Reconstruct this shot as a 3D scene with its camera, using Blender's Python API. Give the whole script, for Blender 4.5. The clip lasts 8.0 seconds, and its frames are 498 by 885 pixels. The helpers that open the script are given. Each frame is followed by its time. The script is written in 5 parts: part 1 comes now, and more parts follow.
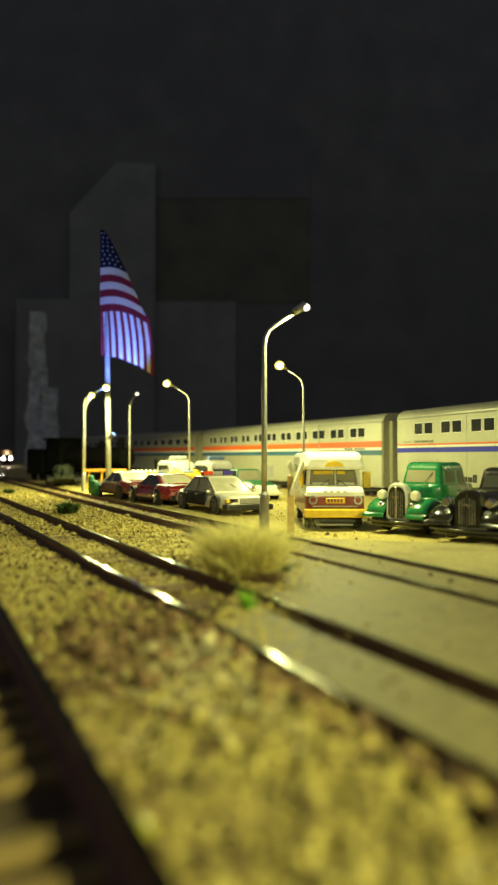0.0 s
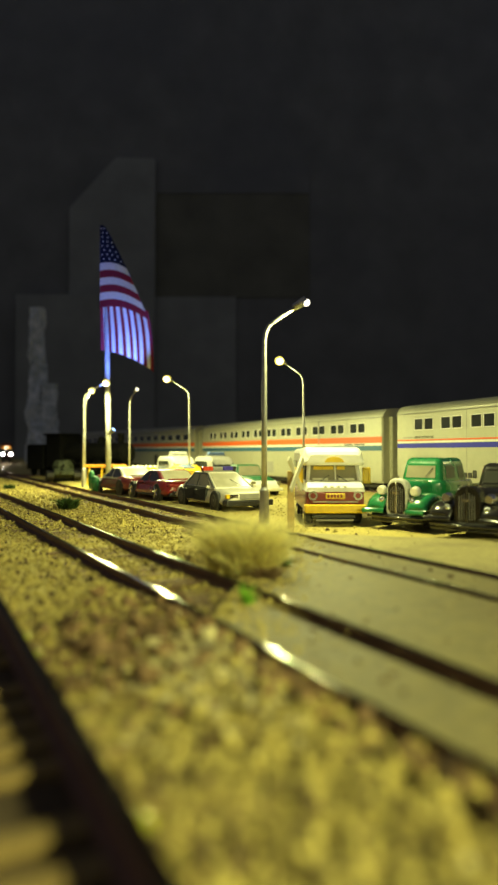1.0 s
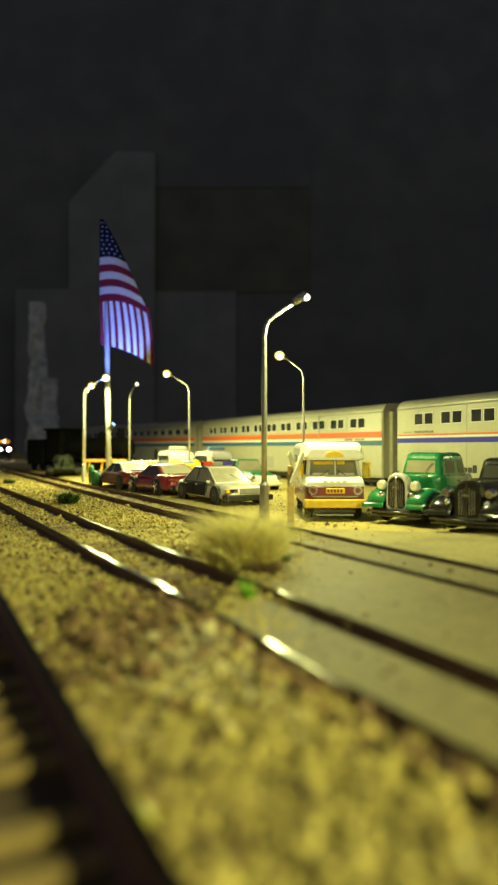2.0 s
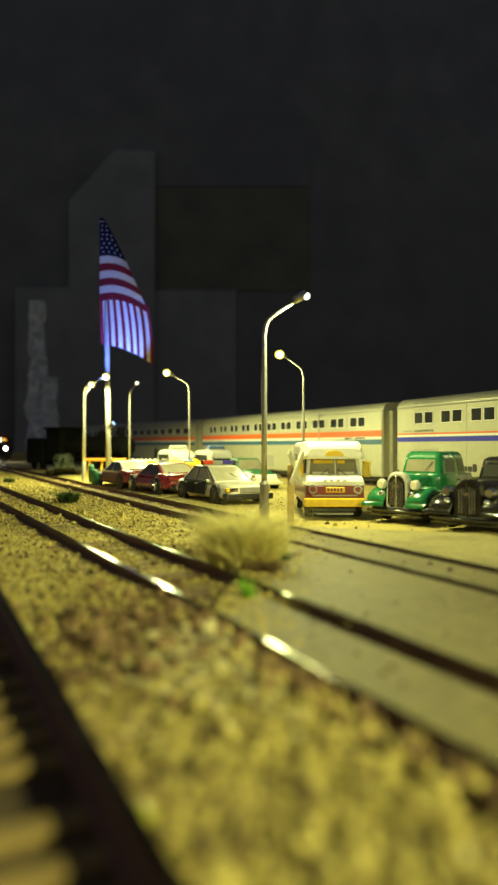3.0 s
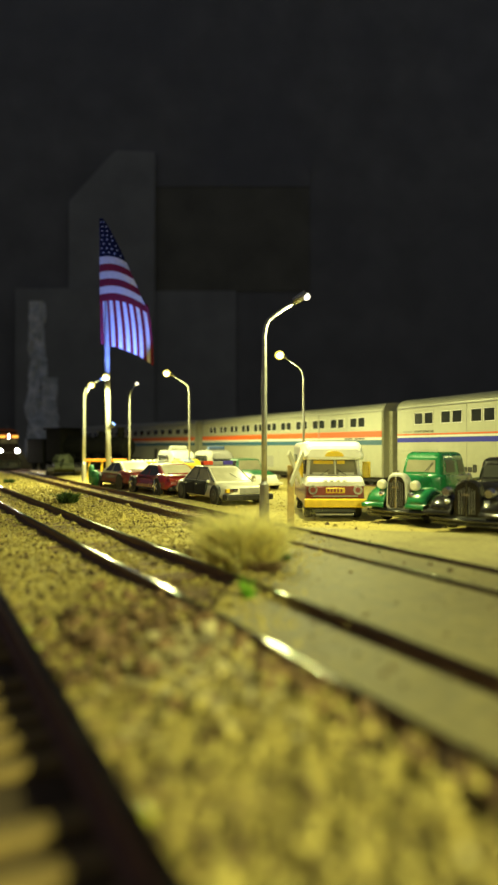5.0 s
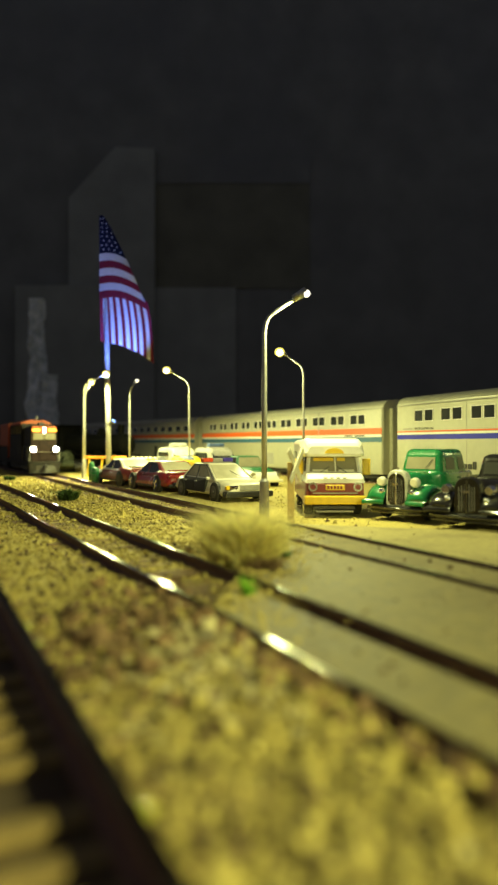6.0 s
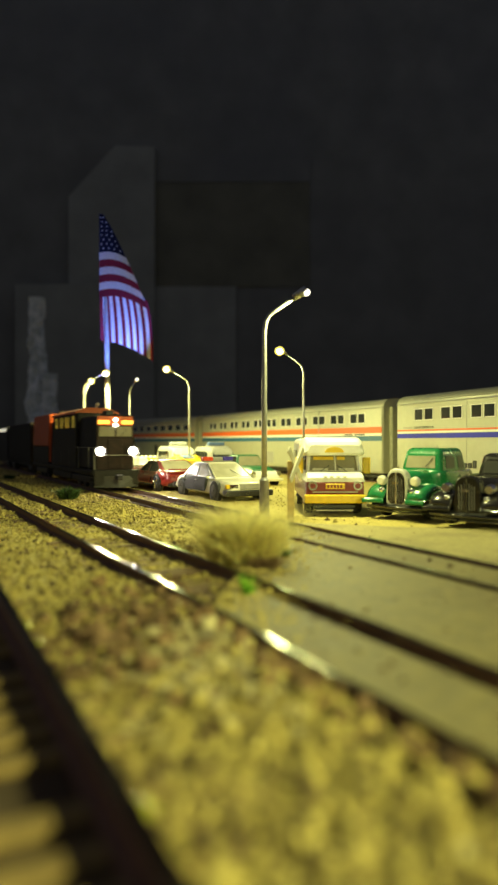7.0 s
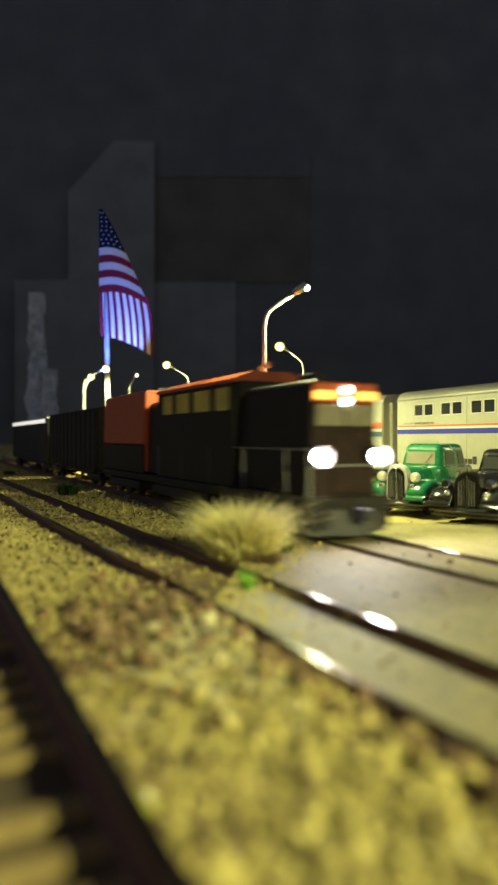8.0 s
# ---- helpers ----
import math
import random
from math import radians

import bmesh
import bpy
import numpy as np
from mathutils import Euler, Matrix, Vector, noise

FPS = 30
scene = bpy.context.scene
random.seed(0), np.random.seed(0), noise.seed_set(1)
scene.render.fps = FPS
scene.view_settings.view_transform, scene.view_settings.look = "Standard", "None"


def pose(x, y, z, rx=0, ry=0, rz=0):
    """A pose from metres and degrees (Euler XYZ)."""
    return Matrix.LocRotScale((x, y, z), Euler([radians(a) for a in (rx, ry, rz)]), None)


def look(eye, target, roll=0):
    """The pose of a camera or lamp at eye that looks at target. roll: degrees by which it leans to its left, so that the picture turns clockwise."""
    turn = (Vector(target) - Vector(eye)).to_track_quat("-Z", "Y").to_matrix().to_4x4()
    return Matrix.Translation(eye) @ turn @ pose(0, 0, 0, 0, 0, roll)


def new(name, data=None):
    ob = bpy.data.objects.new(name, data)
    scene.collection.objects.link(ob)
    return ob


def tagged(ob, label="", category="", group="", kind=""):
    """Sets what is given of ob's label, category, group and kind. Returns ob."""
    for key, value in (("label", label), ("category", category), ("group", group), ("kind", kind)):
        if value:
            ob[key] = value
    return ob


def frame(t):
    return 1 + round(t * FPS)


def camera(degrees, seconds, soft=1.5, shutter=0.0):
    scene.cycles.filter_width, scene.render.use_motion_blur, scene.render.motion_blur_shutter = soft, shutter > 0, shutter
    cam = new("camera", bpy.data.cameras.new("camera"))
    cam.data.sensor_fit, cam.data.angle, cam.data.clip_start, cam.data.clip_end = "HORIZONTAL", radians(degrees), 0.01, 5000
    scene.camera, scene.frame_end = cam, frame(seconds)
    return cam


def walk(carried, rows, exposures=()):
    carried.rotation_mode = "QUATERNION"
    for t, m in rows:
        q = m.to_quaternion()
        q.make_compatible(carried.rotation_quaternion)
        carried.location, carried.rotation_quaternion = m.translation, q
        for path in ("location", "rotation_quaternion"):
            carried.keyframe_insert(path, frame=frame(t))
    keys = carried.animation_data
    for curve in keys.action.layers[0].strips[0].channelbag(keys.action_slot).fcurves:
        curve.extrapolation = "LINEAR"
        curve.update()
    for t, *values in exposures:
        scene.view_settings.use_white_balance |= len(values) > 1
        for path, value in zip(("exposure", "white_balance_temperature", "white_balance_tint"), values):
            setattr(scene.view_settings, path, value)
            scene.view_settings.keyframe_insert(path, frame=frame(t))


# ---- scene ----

MM = 0.001                      # everything below is built in millimetres of the model
EYE_Z = 0.027                   # the lens stands 27 mm over the rail tops
LENS_W = 42.0

# ---- camera: it stays in its place and slowly tips down ----
cam = camera(LENS_W, 8.0, soft=2.3, shutter=0.7)
cam.data.dof.use_dof = True
cam.data.dof.focus_distance = 0.30
cam.data.dof.aperture_fstop = 20.0
TIPS = [(0.0, 1.245), (0.5, 0.965), (1.0, 0.855), (1.5, 0.55), (1.7, 0.47), (2.8, 0.31), (3.0, 0.30), (3.5, 0.53),
        (4.0, 0.61), (4.5, 0.46), (4.7, 0.42), (5.8, 0.12), (6.0, 0.09), (6.5, 0.12), (7.0, -0.01), (7.5, -0.16), (8.0, -0.38)]
walk(cam, [(t, pose(0, 0, EYE_Z, 90 + a, 0, 0)) for t, a in TIPS], exposures=[(0.0, 0.0, 6500, 10), (7.2, 0.0, 6500, 10), (8.0, 0.30, 5900, 17)])

# ---- world: a dark room ----
world = bpy.data.worlds.new("dark_room")
scene.world = world
world.use_nodes = True
world.node_tree.nodes["Background"].inputs["Color"].default_value = (0.52, 0.55, 0.67, 1)
world.node_tree.nodes["Background"].inputs["Strength"].default_value = 0.115

LAMP_COLOUR = (0.97, 0.98, 0.38)


# ---- materials ----
def mat(name, colour, rough=0.6, metal=0.0, scale=300.0, var=0.25, bump=0.0, spot=0.0, spot_colour=(0.1, 0.08, 0.05), spot_scale=60.0, coat=0.0, per_piece=0.0):
    """Painted or plain stuff: colour with fine grain, larger stains and relief."""
    m = bpy.data.materials.new(name)
    m.use_nodes = True
    nt = m.node_tree
    bsdf = nt.nodes["Principled BSDF"]
    tc = nt.nodes.new("ShaderNodeTexCoord")
    fine = nt.nodes.new("ShaderNodeTexNoise")
    fine.inputs["Scale"].default_value = scale
    fine.inputs["Detail"].default_value = 4
    nt.links.new(tc.outputs["Object"], fine.inputs["Vector"])
    ramp = nt.nodes.new("ShaderNodeValToRGB")
    ramp.color_ramp.elements[0].position, ramp.color_ramp.elements[1].position = 0.3, 0.7
    ramp.color_ramp.elements[0].color = (*[c * (1 - var) for c in colour], 1)
    ramp.color_ramp.elements[1].color = (*[min(1, c * (1 + var)) for c in colour], 1)
    nt.links.new(fine.outputs["Fac"], ramp.inputs["Fac"])
    out = ramp.outputs["Color"]
    if spot:
        big = nt.nodes.new("ShaderNodeTexNoise")
        big.inputs["Scale"].default_value = spot_scale
        big.inputs["Detail"].default_value = 6
        big.inputs["Roughness"].default_value = 0.65
        nt.links.new(tc.outputs["Object"], big.inputs["Vector"])
        rr = nt.nodes.new("ShaderNodeValToRGB")
        rr.color_ramp.elements[0].position, rr.color_ramp.elements[1].position = 0.48, 0.68
        rr.color_ramp.elements[0].color, rr.color_ramp.elements[1].color = (0, 0, 0, 1), (spot, spot, spot, 1)
        nt.links.new(big.outputs["Fac"], rr.inputs["Fac"])
        mix = nt.nodes.new("ShaderNodeMix")
        mix.data_type = "RGBA"
        nt.links.new(rr.outputs["Color"], mix.inputs["Factor"])
        nt.links.new(out, mix.inputs[6])
        mix.inputs[7].default_value = (*spot_colour, 1)
        out = mix.outputs[2]
    if per_piece:
        info = nt.nodes.new("ShaderNodeNewGeometry")
        mul = nt.nodes.new("ShaderNodeMapRange")
        mul.inputs["To Min"].default_value, mul.inputs["To Max"].default_value = 1 - per_piece, 1 + per_piece
        nt.links.new(info.outputs["Random Per Island"], mul.inputs["Value"])
        hsv = nt.nodes.new("ShaderNodeHueSaturation")
        nt.links.new(mul.outputs["Result"], hsv.inputs["Value"])
        nt.links.new(out, hsv.inputs["Color"])
        out = hsv.outputs["Color"]
    nt.links.new(out, bsdf.inputs["Base Color"])
    rg = nt.nodes.new("ShaderNodeMapRange")
    rg.inputs["To Min"].default_value, rg.inputs["To Max"].default_value = max(0.02, rough - 0.1), min(1, rough + 0.1)
    nt.links.new(fine.outputs["Fac"], rg.inputs["Value"])
    nt.links.new(rg.outputs["Result"], bsdf.inputs["Roughness"])
    bsdf.inputs["Metallic"].default_value = metal
    bsdf.inputs["Coat Weight"].default_value = coat
    bsdf.inputs["Coat Roughness"].default_value = 0.08
    if bump:
        bp = nt.nodes.new("ShaderNodeBump")
        bp.inputs["Strength"].default_value = min(1, bump)
        bp.inputs["Distance"].default_value = 0.0006
        nt.links.new(fine.outputs["Fac"], bp.inputs["Height"])
        nt.links.new(bp.outputs["Normal"], bsdf.inputs["Normal"])
    return m


def glow(name, colour, strength):
    m = bpy.data.materials.new(name)
    m.use_nodes = True
    b = m.node_tree.nodes["Principled BSDF"]
    b.inputs["Base Color"].default_value = (*colour, 1)
    b.inputs["Emission Color"].default_value = (*colour, 1)
    b.inputs["Emission Strength"].default_value = strength
    b.inputs["Roughness"].default_value = 0.3
    return m


def glass(name, colour, rough=0.05):
    m = mat(name, colour, rough, 0.0, 200, 0.1, coat=0.15)
    return m


SAND = mat("sandy ground scatter", (0.48, 0.395, 0.11), 0.95, 0, 900, 0.3, 0.9, 0.6, (0.32, 0.23, 0.085), 70)
STONE = mat("ballast stone", (0.47, 0.385, 0.112), 0.9, 0, 1500, 0.3, 0.4, 0.6, (0.31, 0.22, 0.085), 70, per_piece=0.32)
CLOD = mat("brown earth clod", (0.21, 0.13, 0.06), 0.95, 0, 1200, 0.35, 0.5, per_piece=0.4)
ROADBED = mat("dark brown roadbed", (0.075, 0.05, 0.025), 0.95, 0, 900, 0.4, 0.6)
PALE_STONE = mat("pale crushed stone", (0.54, 0.47, 0.24), 0.9, 0, 1500, 0.25, 0.4, per_piece=0.25)
DARK_STONE = mat("dark brown crumbs", (0.10, 0.065, 0.03), 0.9, 0, 1500, 0.3, 0.4, per_piece=0.5)
ROAD = mat("worn road surface", (0.205, 0.170, 0.066), 0.7, 0, 420, 0.22, 0.6, 0.9, (0.125, 0.096, 0.042), 28)
CONCRETE = mat("pale concrete apron", (0.37, 0.315, 0.13), 0.85, 0, 800, 0.18, 0.5, 0.8, (0.20, 0.165, 0.08), 48)
TIE = mat("brown sleeper", (0.20, 0.125, 0.06), 0.8, 0, 900, 0.4, 0.6, 0.5, (0.26, 0.20, 0.08), 120)
# Brighter copy of the sleeper colour: warm lamplight is painted in.
LIT_TIE = mat("sleeper with lamplight in its colour", (0.29, 0.205, 0.065), 0.9, 0, 900, 0.3, 0.6, 0.5, (0.17, 0.11, 0.045), 90)
RAIL_SIDE = mat("rusty rail side", (0.16, 0.085, 0.06), 0.7, 0.0, 900, 0.35, 0.3)
RAIL_TOP = mat("polished rail top", (0.17, 0.16, 0.115), 0.13, 1.0, 700, 0.3, 0.1, 0.7, (0.07, 0.065, 0.035), 120)
SILVER = mat("satin stainless car side", (0.42, 0.41, 0.31), 0.42, 0.2, 250, 0.05, 0.1, 0.3, (0.36, 0.345, 0.25), 30)
DIAPHRAGM = mat("olive grey corridor rubber", (0.36, 0.35, 0.26), 0.7, 0, 400, 0.12)
BLACK_DOOR = mat("satin black door paint", (0.016, 0.016, 0.014), 0.75, 0, 300, 0.2)
GREY = mat("grey plastic", (0.30, 0.29, 0.26), 0.55, 0, 400, 0.12)
BLACK = mat("black plastic", (0.022, 0.021, 0.02), 0.5, 0, 500, 0.25, 0.1)
RUBBER = mat("black rubber", (0.025, 0.024, 0.023), 0.75, 0, 700, 0.25, 0.2)
CHROME = mat("chrome", (0.72, 0.71, 0.68), 0.18, 1.0, 500, 0.08)
STEEL = mat("galvanised pole", (0.48, 0.475, 0.45), 0.34, 0.6, 500, 0.12, 0.1)
DARK_CHROME = mat("dull dark chrome", (0.13, 0.125, 0.11), 0.22, 1.0, 500, 0.1)
WHITE = mat("white paint", (0.78, 0.76, 0.70), 0.35, 0, 300, 0.06, coat=0.4)
CREAM = mat("cream body plastic", (0.74, 0.70, 0.54), 0.4, 0, 300, 0.08, coat=0.3)
RED = mat("red paint", (0.29, 0.02, 0.014), 0.3, 0, 300, 0.15, coat=0.7)
MAROON = mat("maroon paint", (0.22, 0.03, 0.022), 0.35, 0, 300, 0.12, coat=0.3)
YELLOW = mat("yellow paint", (0.75, 0.50, 0.02), 0.4, 0, 300, 0.1, coat=0.2)
ORANGE = mat("orange stripe paint", (0.72, 0.12, 0.02), 0.5, 0, 300, 0.08)
BLUE = mat("blue stripe paint", (0.012, 0.014, 0.45), 0.6, 0, 300, 0.1)
TEAL = mat("teal stripe paint", (0.03, 0.11, 0.20), 0.5, 0, 300, 0.1)
GREEN = mat("glossy green enamel", (0.012, 0.16, 0.05), 0.25, 0, 300, 0.15, coat=0.8)
GREEN2 = mat("mid green plastic", (0.018, 0.13, 0.05), 0.45, 0, 300, 0.15)
DARKCAR = mat("black brown enamel", (0.014, 0.012, 0.008), 0.2, 0, 300, 0.2, coat=0.5)
OLIVE = mat("olive drab paint", (0.024, 0.030, 0.012), 0.75, 0, 500, 0.3, 0.2)
PANE = glass("dark window glass", (0.03, 0.032, 0.03))
PANE3 = glass("smoky windscreen glass", (0.05, 0.05, 0.042), 0.08)
HUB = mat("dull wheel hub", (0.10, 0.095, 0.085), 0.5, 0.4, 400, 0.2)
# Pale base colour stands for the reflection on these windows.
PANE2 = glass("window glass tinted as reflection", (0.52, 0.48, 0.33), 0.2)
PANE_SIDE = glass("grey side window glass", (0.27, 0.245, 0.165), 0.12)
TIMBER = mat("tan timber", (0.64, 0.46, 0.16), 0.8, 0, 500, 0.2, 0.3)
LOCO_DARK = mat("black loco paint", (0.022, 0.020, 0.017), 0.5, 0, 300, 0.3, 0.1)
LOCO_RED = mat("red orange loco paint", (0.55, 0.115, 0.028), 0.5, 0, 300, 0.15)
PLOUGH = mat("dark grey plough paint", (0.06, 0.058, 0.05), 0.7, 0, 400, 0.2)
AMBER = mat("amber barrier paint", (0.70, 0.27, 0.025), 0.55, 0, 300, 0.12)
DRY = mat("dry straw", (0.95, 0.77, 0.35), 0.95, 0, 900, 0.3, per_piece=0.4)
LEAF = mat("scenic green foliage", (0.05, 0.10, 0.02), 0.95, 0, 900, 0.4, per_piece=0.4)
FLAG_WHITE = mat("white flag cloth", (0.80, 0.80, 0.80), 0.85, 0, 500, 0.08, 0.2)
FLAG_RED = mat("red flag cloth", (0.30, 0.02, 0.045), 0.85, 0, 500, 0.12, 0.2)
FLAG_BLUE = mat("navy flag cloth", (0.010, 0.014, 0.05), 0.85, 0, 500, 0.12, 0.2)
PLASTER = mat("dark room wall paint", (0.205, 0.205, 0.19), 0.9, 0, 6, 0.15, 0, 0.5, (0.15, 0.155, 0.165), 1.1)
PANEL_DARK = mat("dark panel", (0.17, 0.165, 0.12), 0.8, 0, 6, 0.2)
PALE_PLASTER = mat("dim pale plaster", (0.30, 0.305, 0.275), 0.9, 0, 6, 0.15, 0, 0.6, (0.22, 0.225, 0.21), 2.2)
ROCK = mat("pale blue grey plaster rock", (0.74, 0.84, 0.84), 0.9, 0, 60, 0.35, 0.5)
HEADLIGHT = glow("white hot headlight", (1.0, 0.92, 0.76), 430.0)
HEADLIGHT_TOP = glow("white top headlight", (1.0, 0.93, 0.74), 14.0)
# No lamp: emission gives the freight car's pale fascia its brightness.
STRIP_GLOW = glow("glowing pale fascia strip", (1.0, 0.95, 0.72), 0.75)
BOARD_GLOW = glow("amber number board", (1.0, 0.50, 0.06), 2.2)
# Weak yellow glow for bulb and bloom together; the core is the hot part.
BULB = glow("warm bulb and halo glow", (1.0, 0.84, 0.13), 1.7)
BULB_CORE = glow("white hot lamp core", (1.0, 0.95, 0.70), 14.0)
BULB_DIM = glow("dim white lamp lens", (1.0, 0.95, 0.75), 2.2)
BLUE_GLOW = glow("blue uplight lens", (0.12, 0.22, 1.0), 1.5)


def see_through(m, share):
    """Lets part of the light pass through thin cloth or straw."""
    nt = m.node_tree
    b = nt.nodes["Principled BSDF"]
    tr = nt.nodes.new("ShaderNodeBsdfTranslucent")
    nt.links.new(b.inputs["Base Color"].links[0].from_socket, tr.inputs["Color"])
    mix = nt.nodes.new("ShaderNodeMixShader")
    mix.inputs["Fac"].default_value = share
    nt.links.new(b.outputs["BSDF"], mix.inputs[1])
    nt.links.new(tr.outputs["BSDF"], mix.inputs[2])
    nt.links.new(mix.outputs["Shader"], nt.nodes["Material Output"].inputs["Surface"])


for cloth in (DRY, FLAG_WHITE, FLAG_RED, FLAG_BLUE):
    see_through(cloth, 0.5)
CAB_PANE = mat("milky cab window", (0.86, 0.80, 0.58), 0.3, 0, 200, 0.1)
see_through(CAB_PANE, 0.9)
LOCO_FACE = mat("dull maroon loco face", (0.026, 0.013, 0.011), 0.55, 0, 300, 0.3, 0.1)
for dull in (LOCO_FACE, LOCO_DARK):
    dull.node_tree.nodes["Principled BSDF"].inputs["Specular IOR Level"].default_value = 0.2


# ---- mesh helpers, in millimetres ----
def finish(name, bm, material, smooth=False):
    bmesh.ops.transform(bm, matrix=Matrix.Scale(MM, 4), verts=bm.verts)
    bmesh.ops.recalc_face_normals(bm, faces=bm.faces)
    me = bpy.data.meshes.new(name)
    bm.to_mesh(me)
    bm.free()
    me.materials.append(material)
    if smooth:
        for p in me.polygons:
            p.use_smooth = True
    return me


def part(name, bm, material, parent, label="", smooth=False, at=None):
    ob = new(name, finish(name, bm, material, smooth))
    ob.parent = parent
    if at is not None:
        ob.matrix_basis = at
    return tagged(ob, label)


def place(x, y, z=0.0, rz=0.0, rx=0.0, ry=0.0):
    return pose(x * MM, y * MM, z * MM, rx, ry, rz)


def thing(name, m, label, category, group="", kind=""):
    ob = new(name)
    ob.empty_display_size = 0.005
    ob.matrix_basis = m
    return tagged(ob, label, category, group, kind)


def join(*bms):
    """Adds all further bmeshes into the first."""
    first = bms[0]
    for b in bms[1:]:
        me = bpy.data.meshes.new("tmp")
        b.to_mesh(me)
        b.free()
        first.from_mesh(me)
        bpy.data.meshes.remove(me)
    return first


def box(x0, x1, y0, y1, z0, z1, r=0.0, seg=2):
    bm = bmesh.new()
    bmesh.ops.create_cube(bm, size=1)
    bmesh.ops.scale(bm, vec=(x1 - x0, y1 - y0, z1 - z0), verts=bm.verts)
    bmesh.ops.translate(bm, vec=((x0 + x1) / 2, (y0 + y1) / 2, (z0 + z1) / 2), verts=bm.verts)
    if r:
        bmesh.ops.bevel(bm, geom=bm.edges[:], offset=r, segments=seg, profile=0.5, affect="EDGES")
    return bm


def cyl(p, q, r0, r1=None, n=14, caps=True):
    """A round bar from p to q."""
    p, q = Vector(p), Vector(q)
    bm = bmesh.new()
    bmesh.ops.create_cone(bm, cap_ends=caps, segments=n, radius1=r0, radius2=r0 if r1 is None else r1, depth=(q - p).length)
    turn = (q - p).to_track_quat("Z", "Y").to_matrix().to_4x4()
    bmesh.ops.transform(bm, matrix=Matrix.Translation((p + q) / 2) @ turn, verts=bm.verts)
    return bm


def ball(c, r, sx=1, sy=1, sz=1, n=12):
    bm = bmesh.new()
    bmesh.ops.create_uvsphere(bm, u_segments=n, v_segments=max(6, n * 2 // 3), radius=r)
    bmesh.ops.scale(bm, vec=(sx, sy, sz), verts=bm.verts)
    bmesh.ops.translate(bm, vec=c, verts=bm.verts)
    return bm


def tube(pts, r, n=10, ends=None):
    """A bent round bar through pts; r is one radius or one for each point."""
    bm = bmesh.new()
    rs = r if isinstance(r, (list, tuple)) else [r] * len(pts)
    pts = [Vector(p) for p in pts]
    rings = []
    for i, p in enumerate(pts):
        d = (pts[min(i + 1, len(pts) - 1)] - pts[max(i - 1, 0)]).normalized()
        a = d.cross(Vector((0, 1, 0)) if abs(d.y) < 0.9 else Vector((1, 0, 0))).normalized()
        b = d.cross(a)
        rings.append([bm.verts.new(p + rs[i] * (math.cos(k * math.tau / n) * a + math.sin(k * math.tau / n) * b)) for k in range(n)])
    for u, v in zip(rings, rings[1:]):
        for k in range(n):
            bm.faces.new((u[k], u[(k + 1) % n], v[(k + 1) % n], v[k]))
    bm.faces.new(rings[0])
    bm.faces.new(rings[-1])
    return bm


def loft(rings, closed=True, caps=True):
    bm = bmesh.new()
    vs = [[bm.verts.new(p) for p in ring] for ring in rings]
    n = len(vs[0])
    for u, v in zip(vs, vs[1:]):
        for k in range(n if closed else n - 1):
            bm.faces.new((u[k], u[(k + 1) % n], v[(k + 1) % n], v[k]))
    if caps and closed:
        bm.faces.new(vs[0])
        bm.faces.new(vs[-1])
    return bm


def ring_x(x, z0, z1, hw, top=None, r=1.5, k=3):
    """A rounded cross-section at x, from z0 to z1, half as wide as hw below and top above."""
    top = hw if top is None else top
    r = min(r, (z1 - z0) / 2.1, top / 1.1)
    pts = [(x, -hw + r * 0.4, z0), (x, hw - r * 0.4, z0), (x, hw, z0 + r * 0.4)]
    for i in range(k + 1):
        a = math.pi / 2 * i / k
        pts.append((x, top - r + r * math.cos(a), z1 - r + r * math.sin(a)))
    for i in range(k + 1):
        a = math.pi / 2 * (1 - i / k)
        pts.append((x, -(top - r + r * math.cos(a)), z1 - r + r * math.sin(a)))
    pts.append((x, -hw, z0 + r * 0.4))
    return pts


# ---- the lie of the tracks: they run away together, at an angle to the view ----
DX, DY = 0.464, -0.886          # along the tracks, towards the lens
NX, NY = 0.886, 0.464           # across them, towards the parking lot
TURN = math.degrees(math.atan2(DY, DX))


def on_line(off, y):
    return Vector(((off - NY * y) / NX, y))


def spline(points, step=6.0):
    """A smooth line through points, as evenly stepped places."""
    out = []
    p = [points[0] * 2 - points[1], *points, points[-1] * 2 - points[-2]]
    for a, b, c, d in zip(p, p[1:], p[2:], p[3:]):
        n = max(2, int((c - b).length / step))
        for i in range(n):
            t = i / n
            out.append(0.5 * ((2 * b) + (c - a) * t + (2 * a - 5 * b + 4 * c - d) * t * t + (3 * b - a - 3 * c + d) * t ** 3))
    out.append(points[-1])
    return out


LINE_A = spline([on_line(5.6, y) for y in (-160, 0, 120, 300, 520)])
LINE_B = spline([on_line(o, y) for o, y in ((52.9, -120), (52.9, 10), (52.8, 74), (52.6, 125), (50.0, 220), (46.0, 437), (40.0, 780))] + [Vector((-470, 1080)), Vector((-600, 1480))])
LINE_C = spline([on_line(106, y) for y in (-60, 100, 300, 500, 680, 820)]
                + [Vector((-398, 1020)), Vector((-470, 1230)), Vector((-584, 1560)), Vector((-694, 1860)), Vector((-852, 2300)), Vector((-1000, 2700))])
LINE_D = spline([Vector(p) for p in ((240, 96), (221, 145), (165, 285), (110.5, 422), (30, 586), (-41, 722), (-135, 842), (-231, 966), (-330, 1090))])
LINE_E = spline([Vector(p) for p in ((-100, 655), (-168, 706), (-240, 760), (-330, 828), (-430, 900))])


